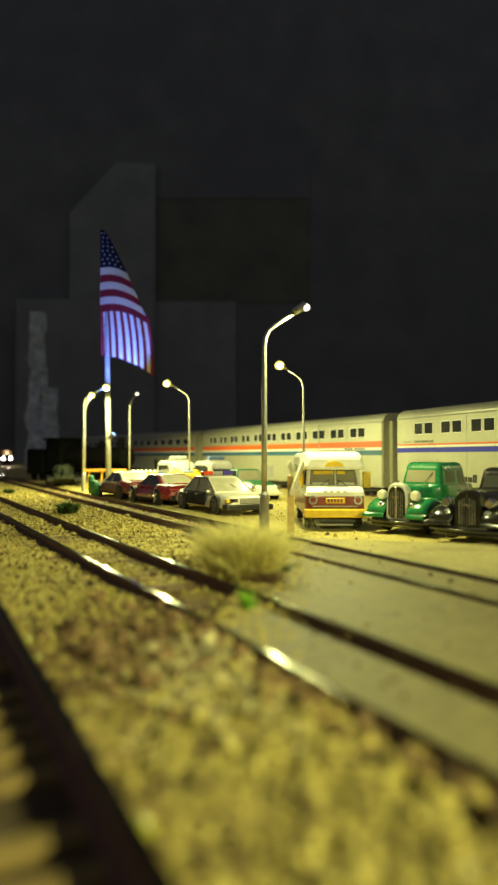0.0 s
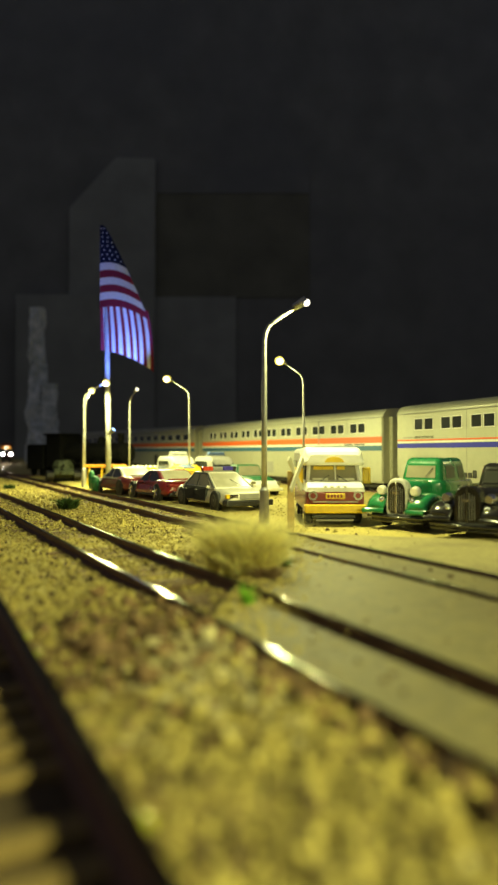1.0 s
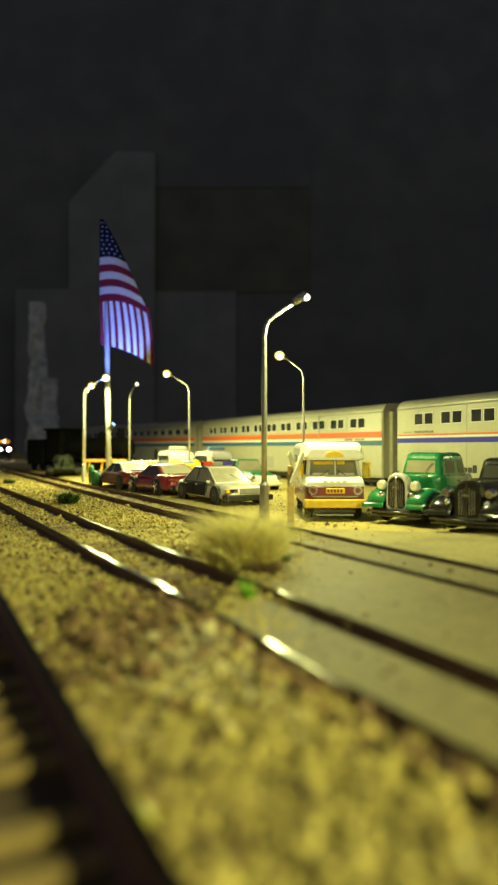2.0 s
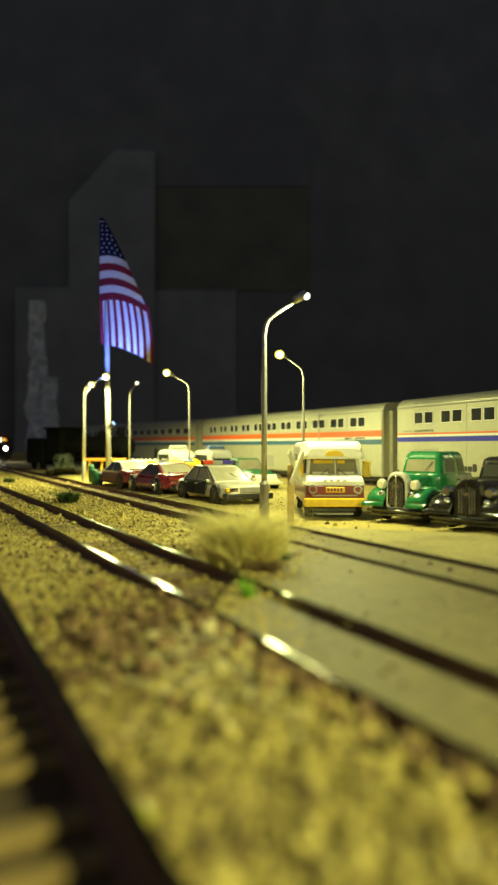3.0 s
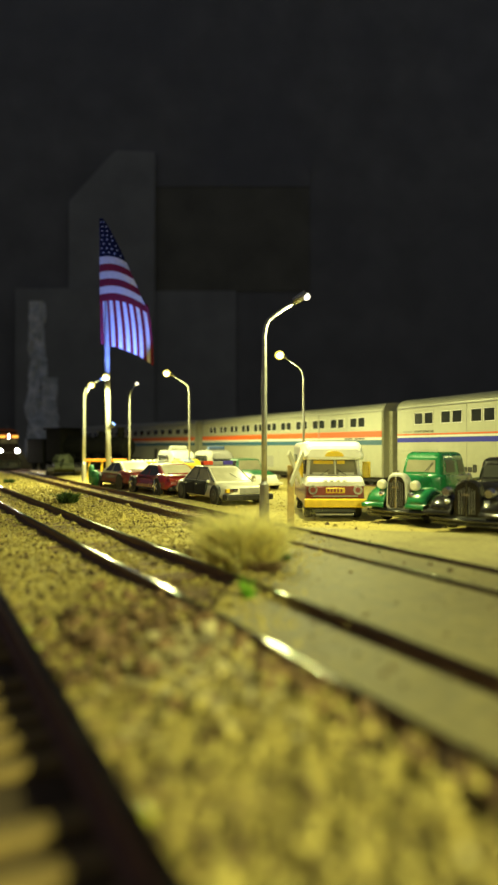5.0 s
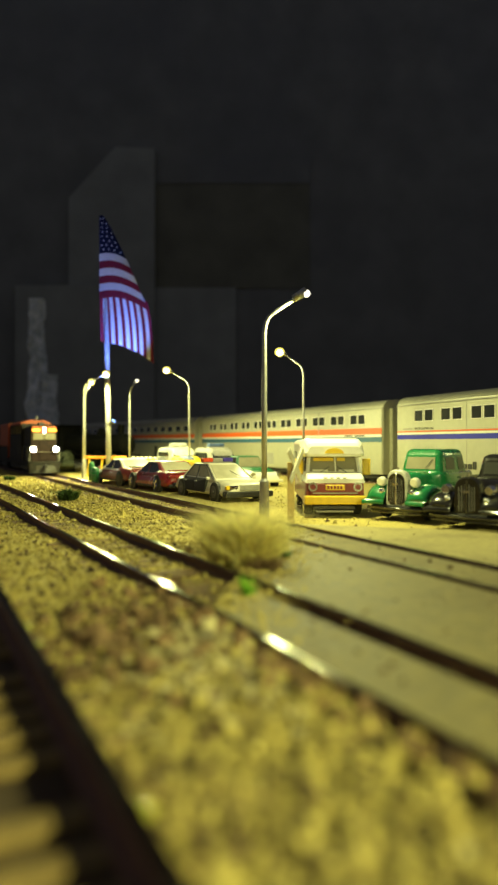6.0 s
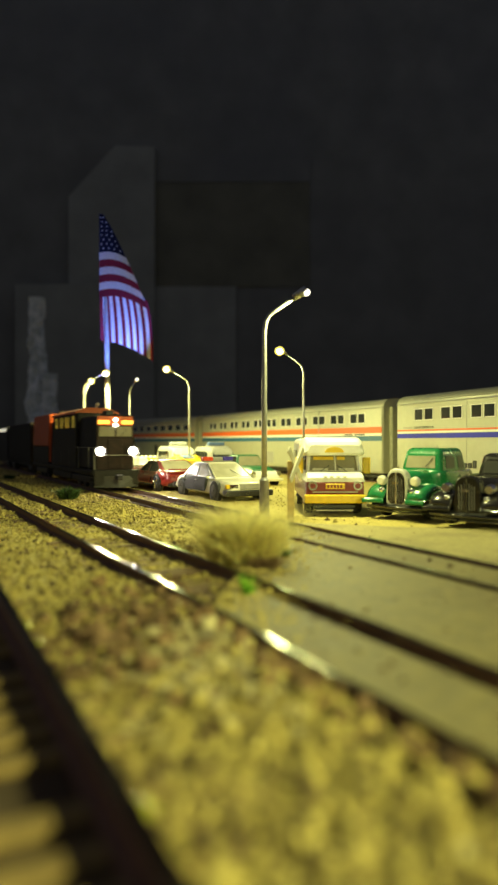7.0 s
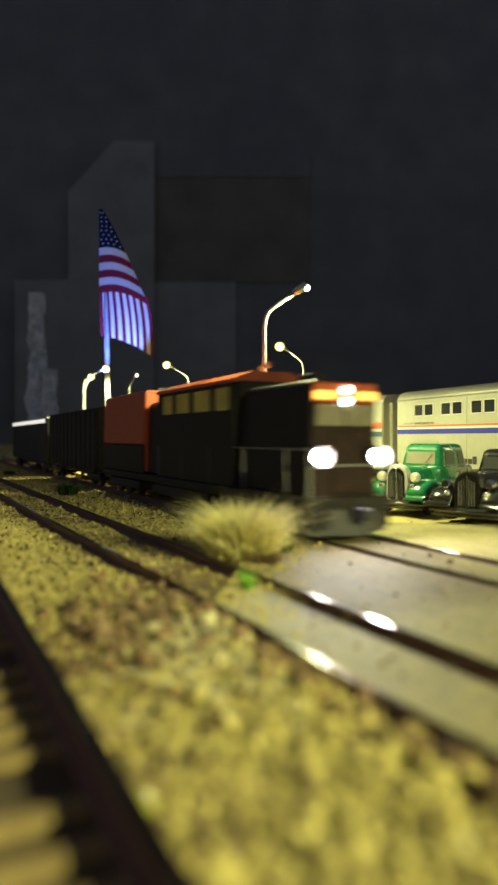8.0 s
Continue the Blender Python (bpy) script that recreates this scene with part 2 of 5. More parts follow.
def along(line, start_y, back):
    """The place on a line, back millimetres behind the point at depth start_y."""
    i = min(range(len(line)), key=lambda k: abs(line[k].y - start_y))
    p = line[i]
    while i + 1 < len(line) and back > (line[i + 1] - p).length:
        back -= (line[i + 1] - p).length
        i += 1
        p = line[i]
    if i + 1 < len(line):
        p = p + (line[i + 1] - p).normalized() * back
    return p


def sweep(line, prof, z=0.0):
    """A profile of (across, up) swept along a line on the ground."""
    rings = []
    for i, p in enumerate(line):
        d = (line[min(i + 1, len(line) - 1)] - line[max(i - 1, 0)]).normalized()
        nrm = Vector((-d.y, d.x))
        rings.append([(p.x + nrm.x * a, p.y + nrm.y * a, z + u) for a, u in prof])
    return loft(rings)


def shifted(line, off):
    out = []
    for i, p in enumerate(line):
        d = (line[min(i + 1, len(line) - 1)] - line[max(i - 1, 0)]).normalized()
        out.append(p + Vector((-d.y, d.x)) * off)
    return out


TIE_MESH = {}


def track(line, label, z=0.0, wood=None, big=1.0):
    t = thing("railway_track", place(0, 0, 0), label, "railway track", "railway tracks")
    for off in (-8.7, 8.7):
        ln = shifted(line[::2], off)
        prof = [(-1.25, -2.6), (1.25, -2.6), (1.25, -2.25), (0.35, -1.9), (0.35, -0.85), (0.55, -0.65), (0.55, -0.12), (-0.55, -0.12), (-0.55, -0.65), (-0.35, -0.85), (-0.35, -1.9), (-1.25, -2.25)]
        rail = part("rail", sweep(ln, [(a * big, -2.6 + (u + 2.6) * big) for a, u in prof], z), RAIL_SIDE, t)
        part("rail_head", sweep(ln, [(a * big, -2.6 + (u + 2.6) * big) for a, u in ((-0.53, -0.118), (0.53, -0.118), (0.45, 0.0), (-0.45, 0.0))], z), RAIL_TOP, rail, "shiny worn rail head")
    wood = wood or TIE
    if wood.name not in TIE_MESH:
        TIE_MESH[wood.name] = finish("sleeper", box(-1.35, 1.35, -15, 15, -1.8, 0, 0.25, 1), wood)
    acc = 0.0
    for i in range(1, len(line)):
        acc += (line[i] - line[i - 1]).length
        if acc > 6.9:
            acc -= 6.9
            d = line[i] - line[i - 1]
            ob = new("sleeper", TIE_MESH[wood.name])
            ob.parent = t
            ob.matrix_basis = place(line[i].x + random.uniform(-.2, .2), line[i].y, z - 2.35 + random.uniform(-.15, .1), math.degrees(math.atan2(d.y, d.x)) + random.uniform(-1.2, 1.2))
    return t


# ---- the large structure ----
def ground_height(x, y):
    h = -2.55 + 0.6 * noise.noise(Vector((x / 14, y / 14, 0.3))) + 0.42 * noise.noise(Vector((x / 4, y / 4, 7.1)))
    o = x * NX + y * NY
    s = x * DX + y * DY
    if abs(o - 6.0) < 8.5:
        h -= 1.8
    if 19 < o < 44 and s > -150:
        # the ballast is heaped against the rail, with the sleeper ends bare between the heaps
        bank = min(1.0, (o - 19) / 14) * min(1.0, (s + 150) / 50)
        h += 1.3 * bank
        if o > 37.5:
            h = min(-0.45, h + bank * (1.1 * math.sin(s * math.tau / 6.9) - 0.1))
        if o > 43.2:
            h -= 1.2
    if 95 < o < 117:
        h -= 0.5
    lot = min(1.0, max(0.0, (o - 122) / 8))
    return h * (1 - lot) + lot * (-0.9 + 0.18 * noise.noise(Vector((x / 9, y / 9, 2.0))))


def grid_mesh(name, xs, ys, material, height):
    verts = [(x * MM, y * MM, height(x, y) * MM) for y in ys for x in xs]
    n = len(xs)
    faces = [(j * n + i, j * n + i + 1, (j + 1) * n + i + 1, (j + 1) * n + i) for j in range(len(ys) - 1) for i in range(n - 1)]
    me = bpy.data.meshes.new(name)
    me.from_pydata(verts, [], faces)
    me.materials.append(material)
    for p in me.polygons:
        p.use_smooth = True
    return new(name, me)


def steps(a, b, n):
    return [a + (b - a) * i / n for i in range(n)]


ground = grid_mesh("ground", steps(-2600, -500, 16) + steps(-500, -150, 90) + steps(-150, 130, 190) + steps(130, 2600, 24) + [2600],
                   steps(-900, 20, 20) + steps(20, 330, 200) + steps(330, 800, 140) + steps(800, 3000, 40) + [3000], SAND, ground_height)
tagged(ground, "sandy yellow model railway ground with fine scatter", "ground", kind="structure")


def sheet(name, outline, z0, z1, material, label, category):
    bm = bmesh.new()
    lo = [bm.verts.new((x, y, z0)) for x, y in outline]
    hi = [bm.verts.new((x, y, z1)) for x, y in outline]
    bm.faces.new(hi)
    bm.faces.new(lo)
    for i in range(len(lo)):
        j = (i + 1) % len(lo)
        bm.faces.new((lo[i], lo[j], hi[j], hi[i]))
    ob = new(name, finish(name, bm, material))
    return tagged(ob, label, category, kind="structure")


def across(s, o):
    return (DX * s + NX * o, DY * s + NY * o)


def road_edge(y):
    return -3 + 0.135 * (y - 111)


def crossing_piece(o0, o1, label):
    """Road surface between two lines along the tracks, right of the road's ragged edge."""
    left = []
    for k in range(41):
        o = o0 + (o1 - o0) * k / 40
        y = (o + NX * 18) / (NY + NX * 0.135)
        x = road_edge(y)
        left.append((x + 4.5 * noise.noise(Vector((x / 9, y / 9, 4))) + 1.4 * noise.noise(Vector((x / 2, y / 2, 9))), y))
    far0, far1 = across(260, o0), across(260, o1)
    return sheet("road", [far0] + left + [far1], -3.4, -0.75, ROAD, label, "road")


crossing_piece(46.4, 59.3, "grey road infill between the rails of a level crossing")
crossing_piece(63.0, 96.65, "worn grey road surface between two railway tracks")
crossing_piece(98.0, 112.9, "grey road infill between the rails of a level crossing")
sheet("pavement", [across(-190, 116.2), across(300, 116.2), across(300, 300), across(-40, 300), across(-120, 190), across(-165, 140)], -3.0, -0.45,
      CONCRETE, "pale concrete parking lot apron beside the track", "pavement")

tagged(new("roadbed", finish("roadbed", sweep(LINE_A, [(-9.5, -5.5), (9.5, -5.5), (9.5, -3.3), (-9.5, -3.3)]), ROADBED)), "dark brown roadbed between the sleepers", "ground", kind="structure")
# these sleepers carry the lamplight in their colour
track(LINE_A, "dark railway track with sleepers coloured as lamplit on plain ballast", wood=LIT_TIE, big=1.3)
track(LINE_B, "railway track half buried in sandy ballast")
track(LINE_C, "railway track beside the parking lot, crossed by a road")
track(LINE_D, "railway track under the parked passenger train")
track(LINE_E, "railway siding under the steam locomotive")


def stones(name, count, seed, region, size, material, label, lot=False):
    """Loose stones: small uneven octahedra thrown over a stretch of the plan."""
    rng = np.random.default_rng(seed)
    base = np.array([(1, 0, 0), (0, 1, 0), (-1, 0, 0), (0, -1, 0), (0, 0, .8), (0, 0, -.8)], float)
    tri = np.array([(0, 1, 4), (1, 2, 4), (2, 3, 4), (3, 0, 4), (1, 0, 5), (2, 1, 5), (3, 2, 5), (0, 3, 5)])
    verts, faces = [], []
    got = 0
    while got < count:
        x, y = region(rng)
        o = x * NX + y * NY
        if lot:
            if o < 119 or o > 215:
                continue
        elif x > road_edge(y) - 1.5 + rng.normal(0, 1.2) and o > 42.5:
            continue
        if not lot and o > 119 or (abs(o - 6.0) < 8 and rng.random() < 0.75):
            continue
        near_rail = min(abs(o - c - s) for c, s in ((6.0, 8.7), (6.0, -8.7), (52.5 - .024 * (y - 120), 8.7), (52.5 - .024 * (y - 120), -8.7), (106, 8.7), (106, -8.7)))
        if near_rail < 1.7:
            continue
        r = size * rng.lognormal(0, 0.4)
        rot = np.linalg.qr(rng.normal(size=(3, 3)))[0]
        v = (base * rng.uniform(0.6, 1.3, (6, 1)) * r) @ rot.T
        v += (x, y, ground_height(x, y) + r * 0.25)
        faces.append(tri + 6 * got)
        verts.append(v)
        got += 1
    me = bpy.data.meshes.new(name)
    me.from_pydata((np.concatenate(verts) * MM).tolist(), [], np.concatenate(faces).tolist())
    me.materials.append(material)
    return tagged(new(name, me), label, "ballast", kind="stuff")


def near_region(rng):
    y = 30 + 330 * rng.random() ** 1.4
    return rng.uniform(-0.42 * y - 6, min(0.42 * y, 60)), y


def far_region(rng):
    y = rng.uniform(250, 720)
    return rng.uniform(-0.42 * y, -0.13 * y + 20), y


stones("ballast_stones", 17000, 3, near_region, 0.36, STONE, "loose sandy yellow ballast stones between the tracks")
stones("far_ballast_stones", 9000, 4, far_region, 0.55, STONE, "loose sandy yellow gravel along the tracks")

def pale_patch(rng):
    return rng.normal(-5, 6), rng.normal(88, 10)


stones("pale_ballast_stones", 480, 11, pale_patch, 0.55, PALE_STONE, "pale crushed stones scattered between the tracks")
def clod_patch(rng):
    return rng.normal(-17, 9), rng.normal(98, 15)


stones("brown_clods", 600, 17, clod_patch, 0.75, CLOD, "brown earth clods lying in the ballast")


def rail_foot(rng):
    s, o = rng.uniform(-120, -30), rng.normal(41.2, 1.1)
    return across(s, o)


stones("rail_foot_clods", 260, 18, rail_foot, 0.75, CLOD, "brown clods heaped along the rail foot")
stones("dark_crumbs", 2400, 12, near_region, 0.42, DARK_STONE, "dark brown crumbs scattered in the ballast")


stones("far_dark_crumbs", 800, 15, far_region, 0.42, DARK_STONE, "dark crumbs scattered in the gravel along the tracks")


def lot_region(rng):
    y = rng.uniform(230, 560)
    return rng.uniform(-0.3 * y, 0.17 * y), y


stones("lot_pebbles", 2200, 14, lot_region, 0.3, STONE, "small sandy pebbles on the parking lot", lot=True)


def road_dirt(rng):
    y = 55 + 190 * rng.random()
    return road_edge(y) + abs(rng.normal(0, 7)) - 3, y


def crumbs(name, count, seed, material, label, wide=1.0):
    """Dirt strewn on the road, thickest at its edge."""
    rng = np.random.default_rng(seed)
    verts, faces = [], []
    got = 0
    while got < count:
        x, y = road_dirt(rng)
        x = road_edge(y) + (x - road_edge(y)) * wide
        if x * NX + y * NY < 46:
            continue
        r = 0.28 * rng.lognormal(0, 0.45)
        v = np.array([(r, 0, 0), (-r * .6, r * .9, 0), (-r * .7, -r * .8, 0), (0, 0, r * 0.9)]) * rng.uniform(0.7, 1.3, (4, 1)) + (x, y, -0.76)
        faces += [(4 * got + a, 4 * got + b, 4 * got + c) for a, b, c in ((0, 1, 3), (1, 2, 3), (2, 0, 3))]
        verts.append(v)
        got += 1
    me = bpy.data.meshes.new(name)
    me.from_pydata((np.concatenate(verts) * MM).tolist(), [], faces)
    me.materials.append(material)
    return tagged(new(name, me), label, "dirt", kind="stuff")


crumbs("road_dirt", 2600, 21, STONE, "sandy dirt strewn over the edge of the road")

crumbs("road_grit", 550, 22, DARK_STONE, "fine dark grit lying on the road", 7.0)


def single_stones(count, seed):
    """The stones that lie nearest, each one loose on the ground."""
    rng = random.Random(seed)
    shapes = []
    for k in range(7):
        bm = bmesh.new()
        bmesh.ops.create_icosphere(bm, subdivisions=1, radius=1.0)
        for v in bm.verts:
            v.co *= rng.uniform(0.65, 1.2)
        bmesh.ops.scale(bm, vec=(1, rng.uniform(0.7, 1), rng.uniform(0.55, 0.8)), verts=bm.verts)
        shapes.append(finish("stone", bm, (STONE, STONE, STONE, STONE, STONE, PALE_STONE, DARK_STONE)[k]))
    got = 0
    while got < count:
        y = rng.uniform(38, 118)
        x = rng.uniform(-0.42 * y, 0.42 * y)
        o = x * NX + y * NY
        if o < 17.5 or o > 40.5:
            continue
        ob = new("stone", shapes[rng.randrange(7)])
        ob.parent = ground
        r = 0.5 * math.exp(rng.gauss(0, 0.35))
        ob.matrix_basis = place(x, y, ground_height(x, y) + 0.2 * r, rng.uniform(0, 360)) @ Matrix.Scale(r, 4)
        got += 1


single_stones(300, 31)

# ---- the dark room behind ----
def room_wall(name, x0, x1, y0, y1, z0, z1, material, label):
    return tagged(new(name, finish(name, box(x0, x1, y0, y1, z0, z1), material)), label, "wall", kind="structure")


room_wall("wall_north", -2600, 2600, 3000, 3100, -800, 2600, PLASTER, "dark room wall behind the model railway")
PILLAR = [(-825, -800), (-433, -800), (-433, 1378), (-610, 1385), (-655, 1340), (-825, 1150)]
tagged(new("pillar", finish("pillar", loft([[(x, y, z) for x, z in PILLAR] for y in (2965, 3000)]), PALE_PLASTER)), "dim plastered pillar with a sloping shoulder against the room wall", "wall", kind="structure")
room_wall("trim", -433, 280, 2990, 3000, 1228, 1330, PLASTER, "dim plaster beam along the room wall")
room_wall("wall_panel", -433, 280, 2994, 3000, 745, 1228, PANEL_DARK, "dark panel between pillar and beam")
room_wall("wall_base", -433, -60, 2988, 3000, -800, 745, PALE_PLASTER, "dim pale plaster under the dark panel")
room_wall("wall_ledge", -1060, -660, 2940, 2965, -800, 745, PALE_PLASTER, "dim plaster wall ledge before the pillar")


# ---- passenger train ----
def window_hole_strip(wins, z0, z1, x_span, skin_y, zlo, zhi):
    """A car side with real window openings: strips and posts round each opening."""
    x0, x1 = x_span
    parts = [box(x0, x1, skin_y - 0.5, skin_y, zlo, z0), box(x0, x1, skin_y - 0.5, skin_y, z1, zhi)]
    cur = x0
    for a, b in wins:
        parts.append(box(cur, a, skin_y - 0.5, skin_y, z0, z1))
        cur = b
    parts.append(box(cur, x1, skin_y - 0.5, skin_y, z0, z1))
    return join(*parts)


def passenger_car(m, length, wins, stripes, label, lower=()):
    """A bi-level car. Local x runs along it, its seen side faces -y."""
    t = thing("passenger_car", m, label, "train car", "passenger train")
    hl, W = length / 2, 17.0
    wins = sorted(wins)
    arc = [(math.cos(math.pi * i / 16), math.sin(math.pi * i / 16)) for i in range(17)]
    shell = [[(x, -W + 0.6, 6), (x, W - 0.6, 6)] + [(x, (W - 0.6) * (abs(c) ** 0.55) * (1 if c > 0 else -1), 50.4 + 6.6 * q ** 0.8) for c, q in arc] for x in (-hl, hl)]
    part("body", loft(shell), SILVER, t)
    side = part("side_panel", _flip(window_hole_strip(wins, 40.7, 47.2, (-hl + 0.8, hl - 0.8), W, 7, 50.4)), SILVER, t)
    part("roof_gutter", box(-hl, hl, -W - 0.25, -W + 0.7, 50.6, 51.2), GREY, t, "thin dark roof gutter")
    for k in range(3, len(wins) - 1, 4):
        x = (wins[k][1] + wins[k + 1][0]) / 2
        part("panel_seam", box(x, x + 0.25, -W - 0.12, -W, 7, 50.4), GREY, side)
    for a, b in wins:
        part("window_frame", join(box(a - 0.45, a, -W - 0.18, -W, 40.3, 47.6), box(b, b + 0.45, -W - 0.18, -W, 40.3, 47.6), box(a, b, -W - 0.18, -W, 40.3, 40.7), box(a, b, -W - 0.18, -W, 47.2, 47.6)), WHITE, side)
        part("window_pane", box(a + 0.1, b - 0.1, -W + 0.24, -W + 0.34, 40.8, 47.1), PANE, side)
    for z0, z1, mt in stripes:
        part("stripe", box(-hl + 0.9, hl - 0.9, -W - 0.14, -W, z0, z1), mt, side)
    for a, b, z0, z1, mt in lower:
        part("hatch", box(a, b, -W - 0.2, -W, z0, z1, 0.1, 1), mt, side)
    part("underframe", box(-hl + 6, hl - 6, -W + 4, W - 4, 2.5, 6.2, 0.4, 1), BLACK, t)
    for sx in (-1, 1):
        part("end_diaphragm", box(sx * hl - 2.2 if sx > 0 else -hl - 2.6, hl + 2.6 if sx > 0 else -hl + 2.2, -11, 11, 8, 51, 0.8), DIAPHRAGM, t, "olive grey corridor diaphragm")
        bogie = part("bogie", box(sx * (hl - 32) - 16, sx * (hl - 32) + 16, -12.5, 12.5, 3.0, 6.6, 0.8), BLACK, t)
        for dx in (-11, 11):
            x = sx * (hl - 32) + dx
            part("wheel", join(cyl((x, -10, 5), (x, -7.6, 5), 5.0, n=20), cyl((x, 7.6, 5), (x, 10, 5), 5.0, n=20), cyl((x, -8, 5), (x, 8, 5), 1.0)), BLACK, bogie)
    return t


def _flip(bm):
    bmesh.ops.scale(bm, vec=(1, -1, 1), verts=bm.verts)
    bmesh.ops.reverse_faces(bm, faces=bm.faces)
    return bm


def car_pose(near, far, length, z=0.0):
    """A car between its two seen-side ends; local x points from far to near, -y to the lens."""
    d = (Vector(near) - Vector(far)).normalized()
    mid = (Vector(near) + Vector(far)) / 2
    nrm = Vector((-d.y, d.x))
    c = mid + nrm * 17
    return place(c.x, c.y, z, math.degrees(math.atan2(d.y, d.x)))


def pairs(xs, w, gap):
    out = []
    for x in xs:
        out += [(x - gap / 2 - w, x - gap / 2), (x + gap / 2, x + gap / 2 + w)]
    return out


ORANGE_SET = ((33.4, 37.6, ORANGE), (31.6, 33.2, WHITE), (28.0, 31.4, TEAL))
BLUE_SET = ((33.9, 34.8, ORANGE), (32.6, 33.7, WHITE), (29.6, 32.4, BLUE))


# ---- street lamps ----
def street_lamp(x, y, arm, lit, power, label, tall=84.0, thick=1.0):
    """A model lamp post; its arm reaches arm millimetres along x."""
    t = thing("street_lamp", place(x, y, -1), label, "street lamp", "parking lot lamps")
    s = 1 if arm > 0 else -1
    a = abs(arm)
    part("base", join(cyl((0, 0, 0), (0, 0, 14), 1.9 * thick, 1.75 * thick), cyl((0, 0, 14), (0, 0, 15.2), 1.75 * thick, 1.0 * thick)), STEEL, t)
    bend = [(0, 0, 14), (0, 0, tall * 0.5), (0, 0, tall - 15), (s * a * 0.04, 0, tall - 11.5), (s * a * 0.11, 0, tall - 9.3), (s * a * 0.22, 0, tall - 7.9), (s * a * 0.78, 0, tall - 2.2)]
    part("pole", tube(bend, [1.05 * thick, 1.0 * thick, 0.85 * thick, 0.8 * thick, 0.75 * thick, 0.7 * thick, 0.65 * thick]), STEEL, t, smooth=True)
    hx, hz = s * a * 0.86, tall - 0.9
    head = cyl((s * a * 0.7, 0, tall - 2.6), (s * a * 1.0, 0, tall + 0.2), 1.3 * thick, 1.7 * thick)
    part("lamp_head", head, STEEL, t, smooth=True)
    # a lit bulb is oversized, so its yellow rim stands for the halo
    part("bulb", ball((s * a * 1.0, -0.3, tall - 0.8), 3.0 if lit else 1.5, 1, 1, 0.9), BULB if lit else BULB_DIM, t, "glowing bulb, swollen to its halo where lit", smooth=True)
    if lit:
        # set towards the lens, so it shows white inside the halo ball
        part("lamp_core", ball((s * a * 1.0, -1.9, tall - 1.2), 2.0, 1, 1, 0.9), BULB_CORE, t, "white hot lamp core", smooth=True)
    if power:
        ld = bpy.data.lights.new("lamp_light", "SPOT")
        ld.energy, ld.color, ld.shadow_soft_size = power, LAMP_COLOUR, 0.0024
        ld.spot_size, ld.spot_blend = radians(172), 0.24
        lo = new("lamp_light", ld)
        lo.parent = t
        lo.matrix_basis = place(s * a * 1.02, 0, tall - 4.2)
    return t


# ---- generic road vehicle pieces ----
def eased(rows, n=4):
    """Smooth in-between stations of a body."""
    rows = [np.array(r, float) for r in rows]
    p = [rows[0], *rows, rows[-1]]
    out = []
    for a, b, c, d in zip(p, p[1:], p[2:], p[3:]):
        for i in range(n):
            t = i / n
            out.append(0.5 * ((2 * b) + (c - a) * t + (2 * a - 5 * b + 4 * c - d) * t * t + (3 * b - a - 3 * c + d) * t ** 3))
    out.append(rows[-1])
    return [tuple(float(v) for v in r) for r in out]


def wheel(parent, x, y, r, w, rim=CHROME, spokes=0):
    """A tyre with rounded shoulders, a rim and a hub, with spokes where they show."""
    s = 1 if y > 0 else -1
    tyre = loft([[(x + r * k * math.cos(a), y + d * w, r + r * k * math.sin(a)) for a in [i * math.tau / 24 for i in range(24)]] for d, k in ((-0.5, 0.84), (-0.4, 0.96), (-0.2, 1.0), (0.2, 1.0), (0.4, 0.96), (0.5, 0.84))])
    wh = part("wheel", tyre, RUBBER, parent)
    face = y + s * w / 2
    part("rim", join(cyl((x, face, r), (x, face + s * 0.2, r), r * 0.66, r * 0.6, n=20), cyl((x, face, r), (x, face + s * 0.5, r), r * 0.17, n=8)), BLACK if spokes else rim, wh)
    for k in range(spokes):
        a = k * math.tau / spokes
        part("spoke", cyl((x, face + s * 0.35, r), (x + r * 0.68 * math.cos(a), face + s * 0.3, r + r * 0.68 * math.sin(a)), r * 0.11, r * 0.08, n=6), rim, wh)
    return wh


def on_face(q, u, v):
    """A place on a four-cornered face: u along its foot, v up."""
    a, b, c, d = [Vector(p) for p in q]
    return (a * (1 - u) + b * u) * (1 - v) + (d * (1 - u) + c * u) * v


def face_pane(q, u0, u1, v0, v1, out=0.14):
    """A thin pane lying on a face of a cab."""
    a, b, c, d = [Vector(p) for p in q]
    nrm = (b - a).cross(d - a).normalized()
    ring = [on_face(q, u, v) for u, v in ((u0, v0), (u1, v0), (u1, v1), (u0, v1))]
    return loft([[tuple(p - nrm * 0.25) for p in ring], [tuple(p + nrm * out) for p in ring]])


def cab_faces(x0, x1, x2, x3, foot, top, low_w, top_w):
    """The windscreen, rear window and two side faces of a tapered cab; x0 rear foot, x1 roof back, x2 roof front, x3 screen foot."""
    bl = {(i, s): (x, s * low_w, foot) for i, x in ((0, x0), (3, x3)) for s in (-1, 1)}
    tl = {(i, s): (x, s * top_w, top) for i, x in ((1, x1), (2, x2)) for s in (-1, 1)}
    front = (bl[3, -1], bl[3, 1], tl[2, 1], tl[2, -1])
    back = (bl[0, 1], bl[0, -1], tl[1, -1], tl[1, 1])
    right = (bl[0, -1], bl[3, -1], tl[2, -1], tl[1, -1])
    left = (bl[3, 1], bl[0, 1], tl[1, 1], tl[2, 1])
    return front, back, right, left


